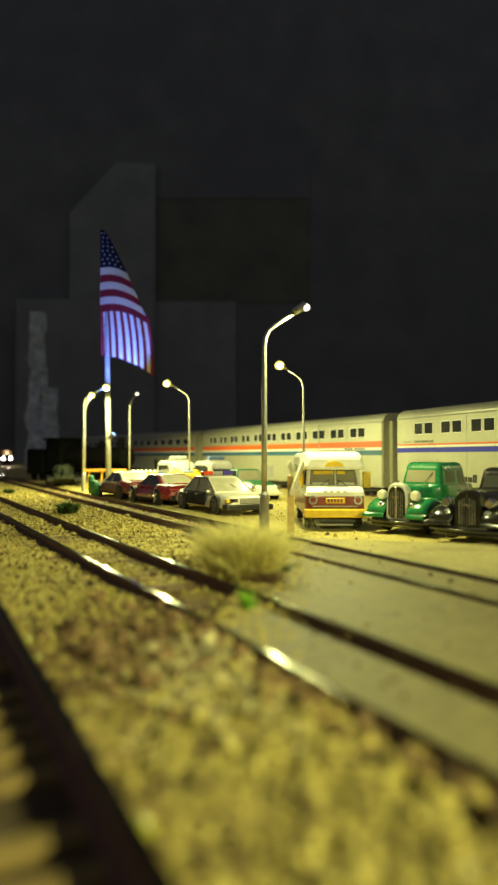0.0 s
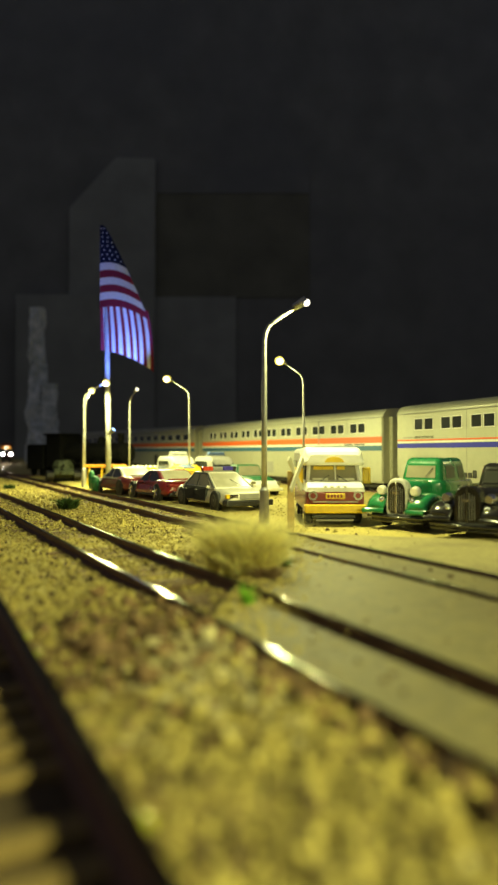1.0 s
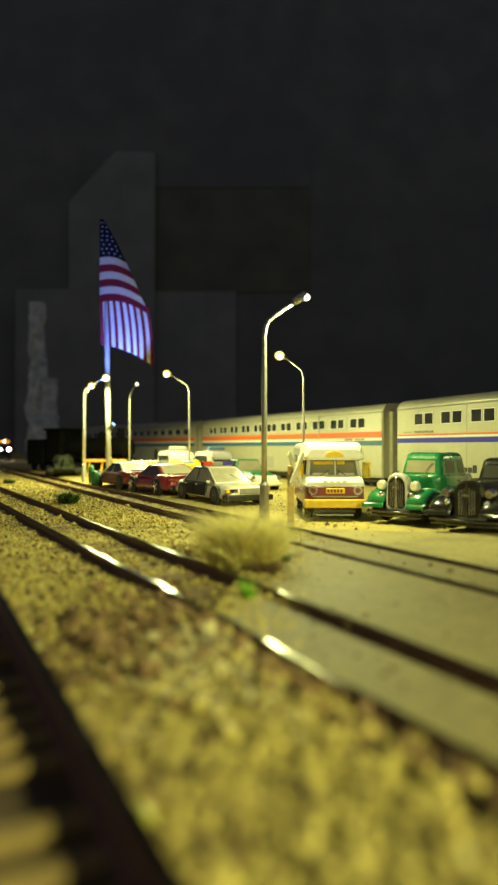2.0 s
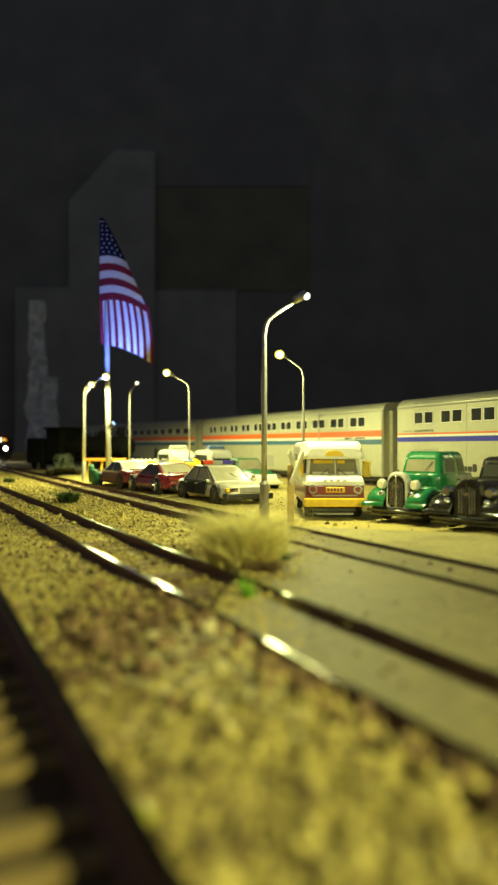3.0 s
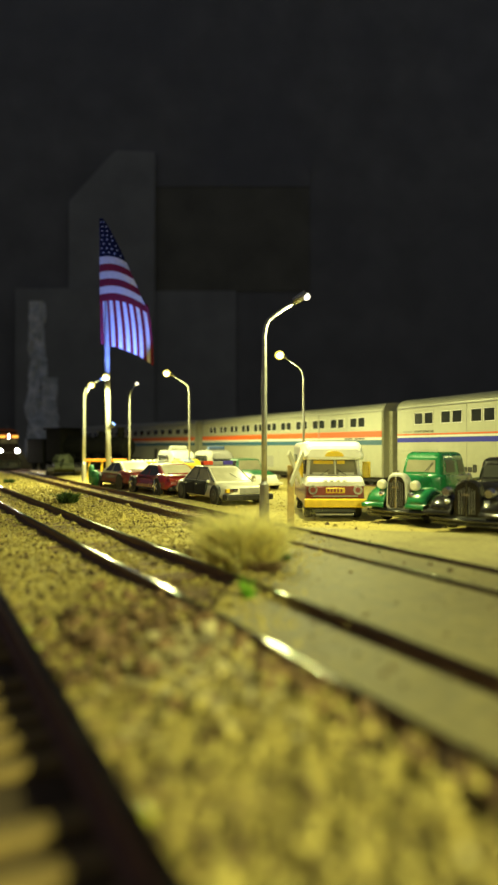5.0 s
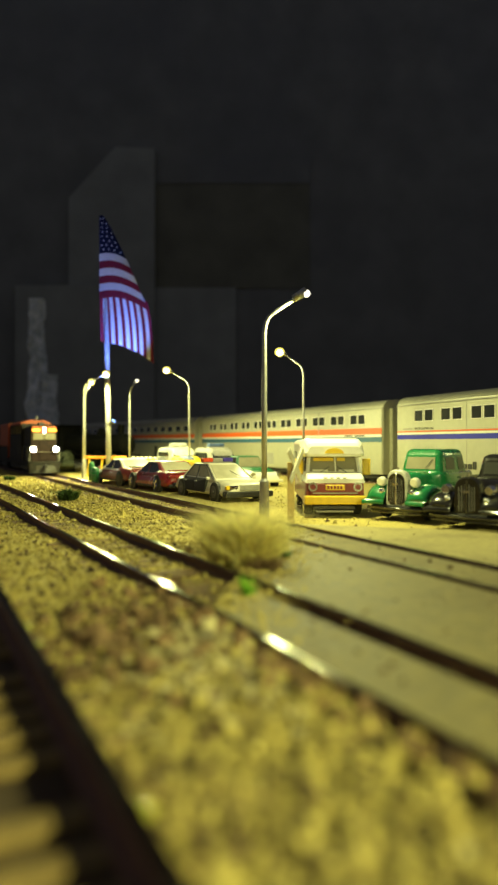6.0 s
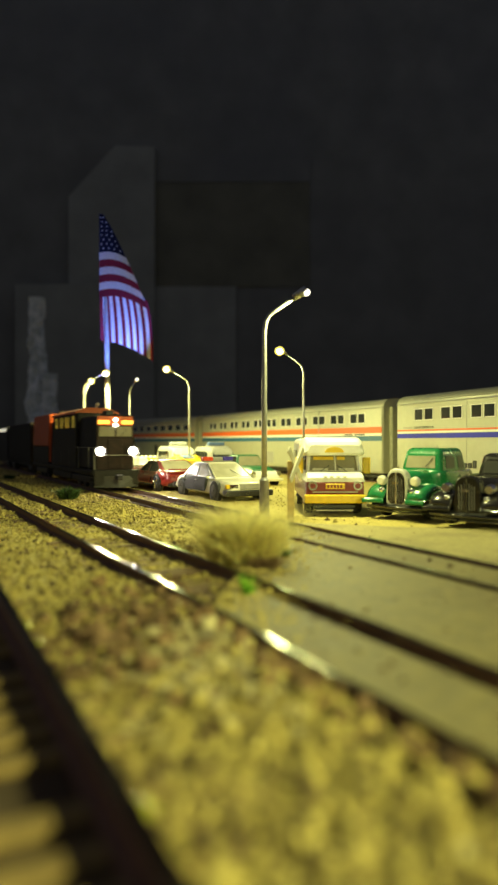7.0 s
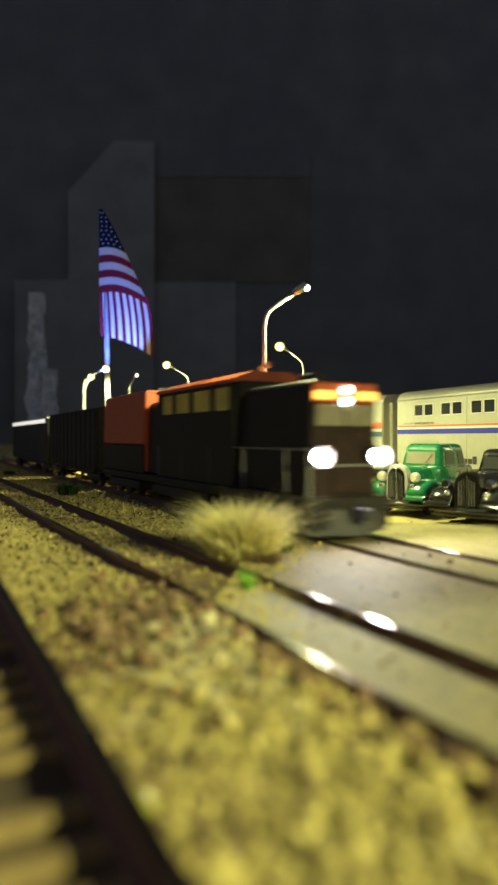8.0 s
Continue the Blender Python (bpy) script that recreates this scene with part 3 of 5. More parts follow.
def cab_shell(x0, x1, x2, x3, foot, top, low_w, top_w, r=1.3):
    bm = loft([[(x0, -low_w, foot), (x3, -low_w, foot), (x3, low_w, foot), (x0, low_w, foot)], [(x1, -top_w, top), (x2, -top_w, top), (x2, top_w, top), (x1, top_w, top)]])
    bmesh.ops.bevel(bm, geom=[e for e in bm.edges if max(v.co.z for v in e.verts) > foot + 0.1], offset=r, segments=4, profile=0.5, affect="EDGES")
    return bm


def saloon(m, label, paint, L=66, W=26, H=18, roof=None, glass_m=PANE2, low=2.6, group="parked cars", cab=(-0.36, -0.2, 0.1, 0.3), rim=HUB, name="car", tail=0.0,
           side_glass=PANE_SIDE, posts=((0.09, 0.47), (0.53, 0.90)), spokes=0, hood=(0.98, 0.94, 0.87, 0.78, 0.62), wheel_r=0.245):
    """A road car with its nose at +x. cab: rear window foot, roof back, roof front, windscreen foot, as shares of L; posts: the side windows along the cab."""
    t = thing(name, m, label, "car", group)
    hw, belt = W / 2, H * 0.58
    st = [(-0.5, low + 2.2, belt * 0.80, hw * 0.82), (-0.485, low + 1.2, belt * 0.90 + tail * 0.7, hw * 0.90), (-0.44, low + 0.5, belt * 0.98 + tail, hw * 0.97), (-0.32, low, belt + tail, hw), (-0.1, low, belt + tail * 0.2, hw * 0.985), (0.16, low, belt * hood[0], hw * 0.985),
          (0.33, low, belt * hood[1], hw), (0.43, low + 0.3, belt * hood[2], hw * 0.96), (0.48, low + 0.9, belt * hood[3], hw * 0.88), (0.5, low + 1.8, belt * hood[4], hw * 0.78)]
    part("body", loft([ring_x(L * a, z0, z1, w, w * 0.90, 3.2, 6) for a, z0, z1, w in eased(st, 5)]), paint, t, smooth=True)
    a0, a1, a2, a3 = [L * a for a in cab]
    dims = (a0, a1, a2, a3, belt - 0.6, H, hw * 0.87, hw * 0.67)
    shell = part("cab", cab_shell(*dims), roof or paint, t, smooth=False)
    front, back, right, left = cab_faces(*dims)
    # the pale reflection lies in the pane colour, not in its gloss
    part("windscreen", face_pane(front, 0.07, 0.93, 0.13, 0.90), glass_m, shell, "windscreen tinted pale as if reflecting")
    part("rear_window", face_pane(back, 0.08, 0.92, 0.16, 0.90), glass_m, shell, "rear window tinted pale as if reflecting")
    for face, flip in ((right, False), (left, True)):
        for u0, u1 in posts:
            part("side_window", face_pane(face, 1 - u1 if flip else u0, 1 - u0 if flip else u1, 0.14, 0.88), side_glass, shell)
    for s in (-1, 1):
        part("door_mirror", box(a3 - 4.2, a3 - 2.8, s * hw - 0.3 if s > 0 else -hw - 1.4, hw + 1.4 if s > 0 else -hw + 0.3, belt - 0.2, belt + 1.2, 0.4, 2), paint, t)
        for ax in (-0.30, 0.31):
            part("wheel_arch", cyl((L * ax, s * (hw - 1.8), H * 0.22), (L * ax, s * (hw + 0.05), H * 0.22), H * wheel_r * 1.17, n=24), BLACK, t)
            wheel(t, L * ax, s * (hw - 1.0), H * wheel_r, 2.8, rim, spokes)
    return t


# ---- locomotive and its cars ----
def locomotive():
    t = thing("locomotive", place(0, 0, 0), "black and red diesel locomotive with white headlights and amber number boards", "locomotive")
    W = 14.0
    # the nose points to +x, the front is x = 0
    part("frame", box(-204, -2, -W, W, 8.0, 11.0, 0.5), LOCO_DARK, t)
    hood = part("front_hood", loft([ring_x(x, 11, z, w, w * 0.92, 2.4) for x, z, w in ((-46, 43, 11.5), (-5.5, 43, 11.5), (-4.6, 42.2, 11))]), LOCO_DARK, t, smooth=False)
    part("nose_panel", box(-4.5, -3.9, -10.5, 10.5, 36.8, 42.2, 0.3, 1), LOCO_RED, hood, "dull red nose panel over the lights")
    part("nose_door", box(-4.5, -3.8, -4.4, 4.4, 12, 29, 0.3, 1), LOCO_FACE, hood)
    part("nose_face", box(-4.62, -4.3, -10.8, 10.8, 11.2, 36.6, 0.1, 1), LOCO_FACE, hood, "dull maroon front face")
    for y0, y1 in ((-9.6, -0.4), (0.4, 9.6)):
        part("nose_window", box(-4.2, -3.6, y0, y1, 30.4, 36.2, 0.2, 1), PANE_SIDE, hood, "grey front window")
    part("window_wiper", tube([(-3.5, 3, 30.6), (-3.5, 6.5, 34.6)], 0.15, 5), BLACK, hood)
    part("front_handrail", tube([(-2.0, -12.6, 11), (-2.0, -12.6, 19), (-1.6, -6, 19.6), (-1.6, 6, 19.6), (-2.0, 12.6, 19), (-2.0, 12.6, 11)], 0.22, 6), GREY, t)
    for s in (-1, 1):
        part("number_board", box(-3.9, -3.3, s * 7 - 3.4, s * 7 + 3.4, 37.6, 39.8, 0.2, 1), BOARD_GLOW, hood, "amber glowing number board")
        part("ditch_light", cyl((-2.0, s * 9.6, 22), (-1.0, s * 9.6, 22), 1.9, n=18), HEADLIGHT, t, "white glowing headlight")
        part("light_housing", join(cyl((-4.6, s * 9.6, 22), (-0.5, s * 9.6, 22), 2.95, n=18, caps=False), cyl((-4.6, s * 9.6, 22), (-2.1, s * 9.6, 22), 2.8, n=18)), LOCO_DARK, t)
        part("grab_rail", tube([(-2.2, s * 13, 11), (-2.2, s * 13, 24), (-46, s * 13, 24)], 0.18, 6), GREY, t)
        part("head_lamp", cyl((-3.9, 0, 38.6 + s * 1.55), (-3.0, 0, 38.6 + s * 1.55), 1.05, n=14), HEADLIGHT_TOP, hood, "white glowing headlight")
        for k in range(8):
            x = -14 - 26 * k
            part("handrail_post", cyl((x, s * 13, 11), (x, s * 13, 24), 0.25, n=6), GREY, t)
        part("step", box(-9, -2.2, s * 11.5 - 2, s * 11.5 + 2, 3.5, 4.2), BLACK, t)
        part("step", box(-9, -2.2, s * 11.5 - 2, s * 11.5 + 2, 6.4, 7.0), BLACK, t)
    part("pilot", box(-2.6, -0.9, -13, 13, 2.6, 11, 0.4), LOCO_DARK, t)
    part("snow_plough", loft([[(-2.5, -13, z), (1.0 + (8 - z) * 0.35, 0, z), (-2.5, 13, z), (-3.2, 0, z)] for z in (1.2, 7.6)]), PLOUGH, t, "dark grey metal snow plough")
    part("coupler", join(box(0, 6, -1.2, 1.2, 6, 8.4, 0.3, 1), box(4.5, 7.5, -2, 1.4, 5.6, 8.8, 0.5, 1)), BLACK, t)
    cab = part("cab", join(box(-118, -46.5, -13.2, 13.2, 11, 36.4, 0.5), box(-118, -114, -13.2, 13.2, 36, 45.5), box(-50, -46.5, -13.2, 13.2, 36, 45.5),
                           *[box(x - 1.4, x + 1.4, s * 12.4 - 0.8, s * 12.4 + 0.8, 36, 45.5) for x in (-63.5, -82.5, -100) for s in (-1, 1)], box(-118, -46.5, -13.2, 13.2, 44, 45.5)), LOCO_DARK, t)
    part("cab_roof", loft([[(x, -14, 45.2), (x, 14, 45.2), (x, 13.4, 46.4), (x, 7, 49), (x, -7, 49), (x, -13.4, 46.4)] for x in (-119, -45)]), LOCO_RED, cab, "red orange cab roof")
    part("cab_bulkhead", box(-44.9, -44.2, -12.6, 12.6, 40, 45.6, 0.2, 1), LOCO_DARK, cab)
    for s in (-1, 1):
        for a, b in ((-62, -50), (-81, -65), (-98.6, -84), (-114, -101.4)):
            part("cab_window", box(a, b, s * 12.6 - 0.1, s * 12.6 + 0.1, 36.5, 44), CAB_PANE, cab, "milky cab side window")
    part("rear_hood", loft([ring_x(x, 11, 43, 11.5, 10.6, 2.4) for x in (-136, -118.5)]), LOCO_DARK, t)
    part("rear_base", box(-203, -137, -13.3, 13.3, 11, 23.8, 0.4, 1), LOCO_DARK, t)
    part("rear_body", loft([ring_x(x, 24, 48.6, 13.4, 12.6, 2.0) for x in (-203, -137)]), LOCO_RED, t, "red orange engine room section")
    part("rear_edge", box(-137.6, -136.2, -12.6, 12.6, 12, 47.5, 0.4, 1), ORANGE, t, "orange end panel")
    for x in (-20, -152):
        part("exhaust", box(x - 4, x + 4, -2.5, 2.5, 43 if x > -100 else 48, 46 if x > -100 else 51, 0.4, 1), BLACK, t)
    part("horn", join(cyl((-56, 2, 49), (-56, 2, 51.6), 0.4), cyl((-56, 2, 51.6), (-51, 2, 51.8), 0.5, 1.2)), GREY, t)
    for x in (-36, -170):
        bogie = part("bogie", box(x - 24, x + 24, -12.6, 12.6, 3.2, 7.4, 0.8), BLACK, t)
        for dx in (-15, 0, 15):
            part("wheelset", join(cyl((x + dx, -10, 5.2), (x + dx, -7.6, 5.2), 5.2, n=20), cyl((x + dx, 7.6, 5.2), (x + dx, 10, 5.2), 5.2, n=20), cyl((x + dx, -8, 5.2), (x + dx, 8, 5.2), 1.0)), BLACK, bogie)
    part("fuel_tank", box(-132, -72, -11, 11, 2.6, 8, 1.2), BLACK, t)
    return t


def boxcar(length, body, roof, label, height=45.0):
    t = thing("freight_car", place(0, 0, 0), label, "freight car", "moving freight train")
    W = 13.6
    shell = part("body", box(-length + 4, -4, -W, W, 8.5, height - 3, 0.5), body, t)
    for k in range(int(length // 12)):
        x = -8 - 12 * k
        for s in (-1, 1):
            part("rib", box(x - 0.5, x + 0.5, s * W - 0.4, s * W + 0.4, 9, height - 3.4), body, shell)
    part("roof", loft([[(x, -W - 0.4, height - 3.2), (x, W + 0.4, height - 3.2), (x, W, height - 2), (x, 0, height), (x, -W, height - 2)] for x in (-length + 3.5, -3.5)]), roof, t)
    part("underframe", box(-length + 2, -2, -9, 9, 5.5, 8.6, 0.3, 1), BLACK, t)
    for x in (-20, -length + 20):
        bogie = part("bogie", box(x - 12, x + 12, -11.5, 11.5, 3, 6.8, 0.8), BLACK, t)
        for dx in (-8, 8):
            part("wheelset", join(cyl((x + dx, -10, 4.6), (x + dx, -7.6, 4.6), 4.6, n=20), cyl((x + dx, 7.6, 4.6), (x + dx, 10, 4.6), 4.6, n=20), cyl((x + dx, -8, 4.6), (x + dx, 8, 4.6), 1.0)), BLACK, bogie)
    return t


# ---- the parked passenger train ----
CAR2_NEAR, CAR2_FAR = Vector((90.0, 437.0)), Vector((-50.8, 704.0))
coach = passenger_car(car_pose(CAR2_NEAR, CAR2_FAR, 302), 302, pairs([-122.7 + 24.6 * k for k in range(11)], 7.6, 1.6), ORANGE_SET,
                      "silver bi-level coach with orange, white and teal stripes", [(-18, 4, 9, 19, GREY), (40, 62, 9, 22, SILVER), (86, 100, 10, 22, SILVER), (108, 120, 9, 14, GREY), (124, 134, 15, 23, SILVER)])
CAR3_FAR = Vector((94.7, 415.7))
CAR3_NEAR = CAR3_FAR + Vector((0.37, -0.929)) * 298
sleeper_car = passenger_car(car_pose(CAR3_NEAR, CAR3_FAR, 298), 298, pairs([-121.3 + 25.3 * k for k in range(11)], 7.7, 2.0), BLUE_SET,
                            "silver bi-level sleeping car with blue, white and orange stripes", [(-70, -60, 11, 20, BLACK), (-142, -134, 14, 23, SILVER)])
for k in range(4):
    part("louvre", box(-128, -108, -17.35, -17.0, 21.5 + k * 1.1, 22.1 + k * 1.1), SILVER, sleeper_car)
for x0, x1 in ((-142, -133),):
    part("number_bar", box(x0, x1, -17.2, -17.05, 35.6, 36.5), GREY, sleeper_car, "plain dark bar of small lettering")
for x0, x1 in ((108, 118), (120, 132)):
    part("number_bar", box(x0, x1, -17.22, -17.1, 32.0, 32.9), BLACK, coach, "plain dark bar of small lettering")
for x0, x1, z0, z1 in ((-87.5, -86.3, 13, 17.2), (-85.5, -83, 13, 15.8), (-82, -79.2, 13, 15.8), (-78.2, -75.6, 13, 17.2)):
    part("logo_bar", box(x0, x1, -17.2, -17.05, z0, z1, 0.3, 1), BLACK, sleeper_car, "plain dark shape of a side emblem")


part("drain_pipe", box(74.4, 75.2, -17.5, -17.0, 32, 51.5, 0.1, 1), GREY, coach, "dark vertical drain pipe")


def lettering(text, size, parent, m, material):
    cu = bpy.data.curves.new("lettering", "FONT")
    cu.body, cu.size, cu.extrude = text, size * MM, 0.00004
    tmp = bpy.data.objects.new("tmp", cu)
    scene.collection.objects.link(tmp)
    me = bpy.data.meshes.new_from_object(tmp)
    bpy.data.objects.remove(tmp)
    me.materials.append(material)
    ob = new("lettering", me)
    ob.parent, ob.matrix_basis = parent, m
    return ob


lettering("DELUXE SLEEPING CAR", 1.75, sleeper_car, place(-130, -17.1, 35.5, 0, 90), BLACK)
CAR1_NEAR = Vector((-60.0, 722.0))
CAR1_FAR = CAR1_NEAR + Vector((-0.62, 0.785)) * 298
passenger_car(car_pose(CAR1_NEAR, CAR1_FAR, 298), 298, [(136.0 - 17.0 * k - 11.5, 136.0 - 17.0 * k) for k in range(16)], ORANGE_SET,
              "silver bi-level coach with single windows and orange stripe", [(60, 66, 9, 24, BLACK), (100, 110, 9, 20, GREY)])

# ---- lamps of the parking lot ----
street_lamp(5.6, 239, 15.5, False, 0.52, "tall silver lamp post in front of the parking lot", 84, 1.0)
street_lamp(33, 392, -14.5, True, 0.36, "silver lamp post with a glowing yellow bulb behind the camper", 84, 0.75)
street_lamp(-45, 489, -17, True, 0.86, "silver lamp post with a glowing yellow bulb", 84, 0.75)
street_lamp(-105, 570, 6.5, False, 0.0, "silver lamp post with a pale unlit head", 84, 0.75)
street_lamp(-148, 585, 6, True, 0.22, "silver lamp post with a glowing yellow bulb", 84, 0.75)
street_lamp(-132, 517, 18, True, 0.85, "silver lamp post with a glowing yellow bulb beside the track", 84, 0.75)
# the same row goes on past the lens
street_lamp(155, -33, -17, True, 2.65, "silver lamp post of the same row beyond the crossing")


# ---- vehicles in the front row ----
def police_car():
    t = saloon(place(-15.7, 337.9, -0.9, -62), "cream and black police car with a red and blue light bar", CREAM, 68, 25, 17.8, cab=(-0.37, -0.19, 0.06, 0.27), name="police_car", wheel_r=0.255, hood=(1.0, 0.96, 0.90, 0.84, 0.72))
    for s in (-1, 1):
        for x0, x1 in ((-17.5, -4.2), (-3.8, 9.8)):
            part("door", loft([[(x0, s * (12.35 + d), 3.6), (x1, s * (12.35 + d), 3.6), (x1, s * (12.2 + d), 7.4), (x1 - 0.4, s * (11.2 + d), 10.4), (x0 - 1.2, s * (11.2 + d), 10.4), (x0, s * (12.2 + d), 7.4)] for d in (-0.9, 0.22)]), BLACK_DOOR, t, "black door")
            part("door_handle", box(x0 + 1, x0 + 3, s * 12.3 - 0.35, s * 12.3 + 0.35, 8.6, 9.1), GREY, t)
        for q in ([(-20.4, 10.2), (-11.6, 16.9), (-10.4, 17.0), (-18.6, 10.2)], [(4.0, 17.0), (16.8, 10.3), (17.6, 10.3), (4.6, 17.2)], [(-11.6, 16.6), (4.2, 16.6), (4.6, 17.4), (-11.8, 17.4)], [(-4.4, 10.2), (-3.4, 10.2), (-3.4, 17.0), (-4.4, 17.0)]):
            part("window_frame", loft([[(x, s * (12.5 * (0.87 - 0.20 * (z - 9.6) / 8.0) + d), z) for x, z in q] for d in (-0.4, 0.3)]), BLACK, t, "black window frame")
        part("headlight", box(32.2, 34.0, s * 8 - 2.2, s * 8 + 2.2, 6.0, 8.0, 0.3, 1), CHROME, t)
        part("indicator", box(31.0, 33.2, s * 10.6 - 1.1, s * 10.6 + 1.1, 6.0, 8.0, 0.3, 1), YELLOW, t, "yellow corner lamp")
        part("tail_light", box(-34.4, -33, s * 8.5 - 2, s * 8.5 + 2, 7, 9, 0.3, 1), RED, t)
    part("grille", box(33.2, 34.3, -5.2, 5.2, 5.6, 8.2, 0.2, 1), GREY, t, "grey grille")
    part("front_bumper", box(30, 35.2, -12.6, 12.6, 2.4, 5.3, 0.7), BLACK, t, "black bumper")
    part("rear_bumper", box(-35, -31, -12.4, 12.4, 3.2, 6, 0.7), BLACK, t)
    part("wiper", tube([(17.5, 4, 11.2), (11, 1, 14.2)], 0.15, 5), BLACK, t)
    bar = part("light_bar", box(-4, -0.6, -8.2, 8.2, 17.8, 18.4, 0.2, 1), GREY, t)
    part("beacon", box(-4.3, -0.3, -8.6, -3, 18.3, 20.4, 0.5), mat("red beacon plastic", (0.62, 0.06, 0.02), 0.25, 0, 300, 0.1), bar, "red beacon")
    part("beacon", box(-4.3, -0.3, 3, 8.6, 18.3, 20.4, 0.5), mat("blue beacon plastic", (0.07, 0.05, 0.38), 0.25, 0, 300, 0.1), bar, "blue beacon")
    part("speaker", box(-3.9, -0.7, -2.8, 2.8, 18.3, 20.2, 0.4), GREY, bar)
    return t


def red_car(m, label, paint, roof, dark_tail):
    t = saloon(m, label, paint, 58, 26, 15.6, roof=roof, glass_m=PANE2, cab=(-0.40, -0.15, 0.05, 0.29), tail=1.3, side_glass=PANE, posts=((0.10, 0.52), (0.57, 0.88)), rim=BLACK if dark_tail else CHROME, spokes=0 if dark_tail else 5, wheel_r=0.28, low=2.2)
    for s in (-1, 1):
        part("tail_light", box(-29.2, -27.6, s * 8 - 2.8, s * 8 + 2.8, 7.0, 8.6, 0.4, 2), RED, t, "red tail light")
        part("sill", box(-12, 12, s * 12.3 - 0.5, s * 12.3 + 0.5, 2.0, 3.2, 0.3, 1), BLACK, t)
        part("haunch", ball((-18, s * 10.4, 6.6), 4.2, 2.0, 0.62, 1.0, 16), paint, t, "swelling rear wing", smooth=True)
        part("exhaust_pipe", cyl((-29.6, s * 6.5, 2.9), (-27, s * 6.5, 2.9), 0.7, n=10), CHROME, t)
    part("rear_panel", box(-29.5, -28, -5.0, 5.0, 6.2, 8.6, 0.3, 1), BLACK if dark_tail else paint, t)
    part("rear_bumper", box(-29.8, -26, -11.0, 11.0, 2.2, 4.2, 0.7), BLACK, t)
    part("plate_bar", box(-30.0, -29.3, -2.4, 2.4, 5.0, 6.2), YELLOW, t, "plain yellow plate")
    part("spoiler", box(-29.2, -25.8, -10.4, 10.4, 10.7, 11.4, 0.3, 2), BLACK if dark_tail else paint, t)
    return t


def camper():
    t = thing("camper_van", place(32.2, 270.5, -0.4, -90), "white and maroon camper van with yellow bumper and mirrors", "van", "parked cars")
    hw = 11.3
    lower = part("body", loft([ring_x(x, 5.2, z, w, w * 0.97, 1.0) for x, z, w in ((-28, 15, hw), (20, 15, hw), (26, 14.4, hw), (27.6, 13.4, hw * 0.97))]), MAROON, t)
    part("bonnet", loft([ring_x(x, 12.6, z, w, w * 0.96, 1.1) for x, z, w in ((10, 17.4, hw), (22, 16.8, hw), (26.8, 15.6, hw), (28.2, 14.2, hw * 0.98))]), WHITE, lower, "white bonnet")
    part("house", loft([ring_x(x, 15, z, w, w * 0.95, 2.0) for x, z, w in ((-28, 27.4, hw), (-26, 29.0, hw + 0.9), (8, 29.0, hw + 0.9))]), WHITE, t, "white camper body")
    part("overcab", loft([ring_x(x, z0, z1, w, w * 0.92, 2.2) for x, z0, z1, w in ((6, 22.0, 29.4, hw + 1.0), (18, 22.2, 29.4, hw + 1.0), (23.0, 22.3, 28.9, hw + 0.5), (25.0, 22.6, 27.6, hw), (25.6, 23.4, 26.4, hw * 0.92))]), WHITE, t, "white roof over the cab", smooth=False)
    part("windscreen", loft([[(x + 3.0, -9.6, 16.4), (x + 3.0, 9.6, 16.4), (x + 0.6, 8.9, 22.4), (x + 0.6, -8.9, 22.4)] for x in (19.0, 19.6)]), PANE_SIDE, t, "grey windscreen")
    for y in (-9.9, 9.9):
        part("windscreen_post", tube([(22.9, y, 16.2), (20.5, y * 0.93, 22.6)], 0.75, 8), WHITE, t)
    part("windscreen_post", tube([(22.9, 0.8, 16.2), (20.5, 0.8, 22.4)], 0.3, 6), WHITE, t)
    for y0, y1 in ((-7.4, 0.2), (1.6, 4.6)):
        part("sun_visor", loft([[(x, y0, 20.7), (x, y1, 20.7), (x - 0.4, y1, 22.0), (x - 0.4, y0, 22.0)] for x in (20.8, 21.25)]), YELLOW, t, "yellow sticker in the windscreen")
    for y in (-5, 5):
        part("seat_top", box(22.3, 22.7, y - 3.0, y + 3.0, 16.6, 17.5, 0.15, 1), CREAM, t, "pale dashboard edge")
    part("cab", box(8, 19, -10.4, 10.4, 14, 22.5, 0.5), BLACK, t)
    rim_pts = [(3.6 * math.cos(math.pi * i / 14), 2.1 * math.sin(math.pi * i / 14)) for i in range(15)]
    part("badge", loft([[(x, px, 23.6 + pz) for px, pz in rim_pts] for x in (25.2, 25.9)]), YELLOW, t, "yellow half round emblem")
    part("front_bumper", box(26.5, 29.6, -hw - 0.3, hw + 0.3, 4.7, 7.9, 0.5), YELLOW, t, "yellow bumper")
    part("grille", box(27.6, 28.3, -9.6, 9.6, 8.2, 12.6, 0.3, 1), MAROON, t, "maroon front panel")
    part("grille_bar", box(28.2, 28.6, -8.4, 8.4, 8.6, 9.1), GREY, t)
    for k in range(4):
        part("emblem_bar", box(28.2, 28.6, -4.4 + 2.4 * k, -3.0 + 2.4 * k, 14.3, 14.8), STEEL, t)
    part("plate_bar", box(28.2, 28.7, -3.6, 3.6, 10.0, 12.0, 0.2, 1), YELLOW, t, "plain yellow name plate")
    for k in range(5):
        part("plate_mark", box(28.65, 28.8, -3.0 + 1.2 * k, -2.2 + 1.2 * k, 10.4, 11.6), MAROON, t)
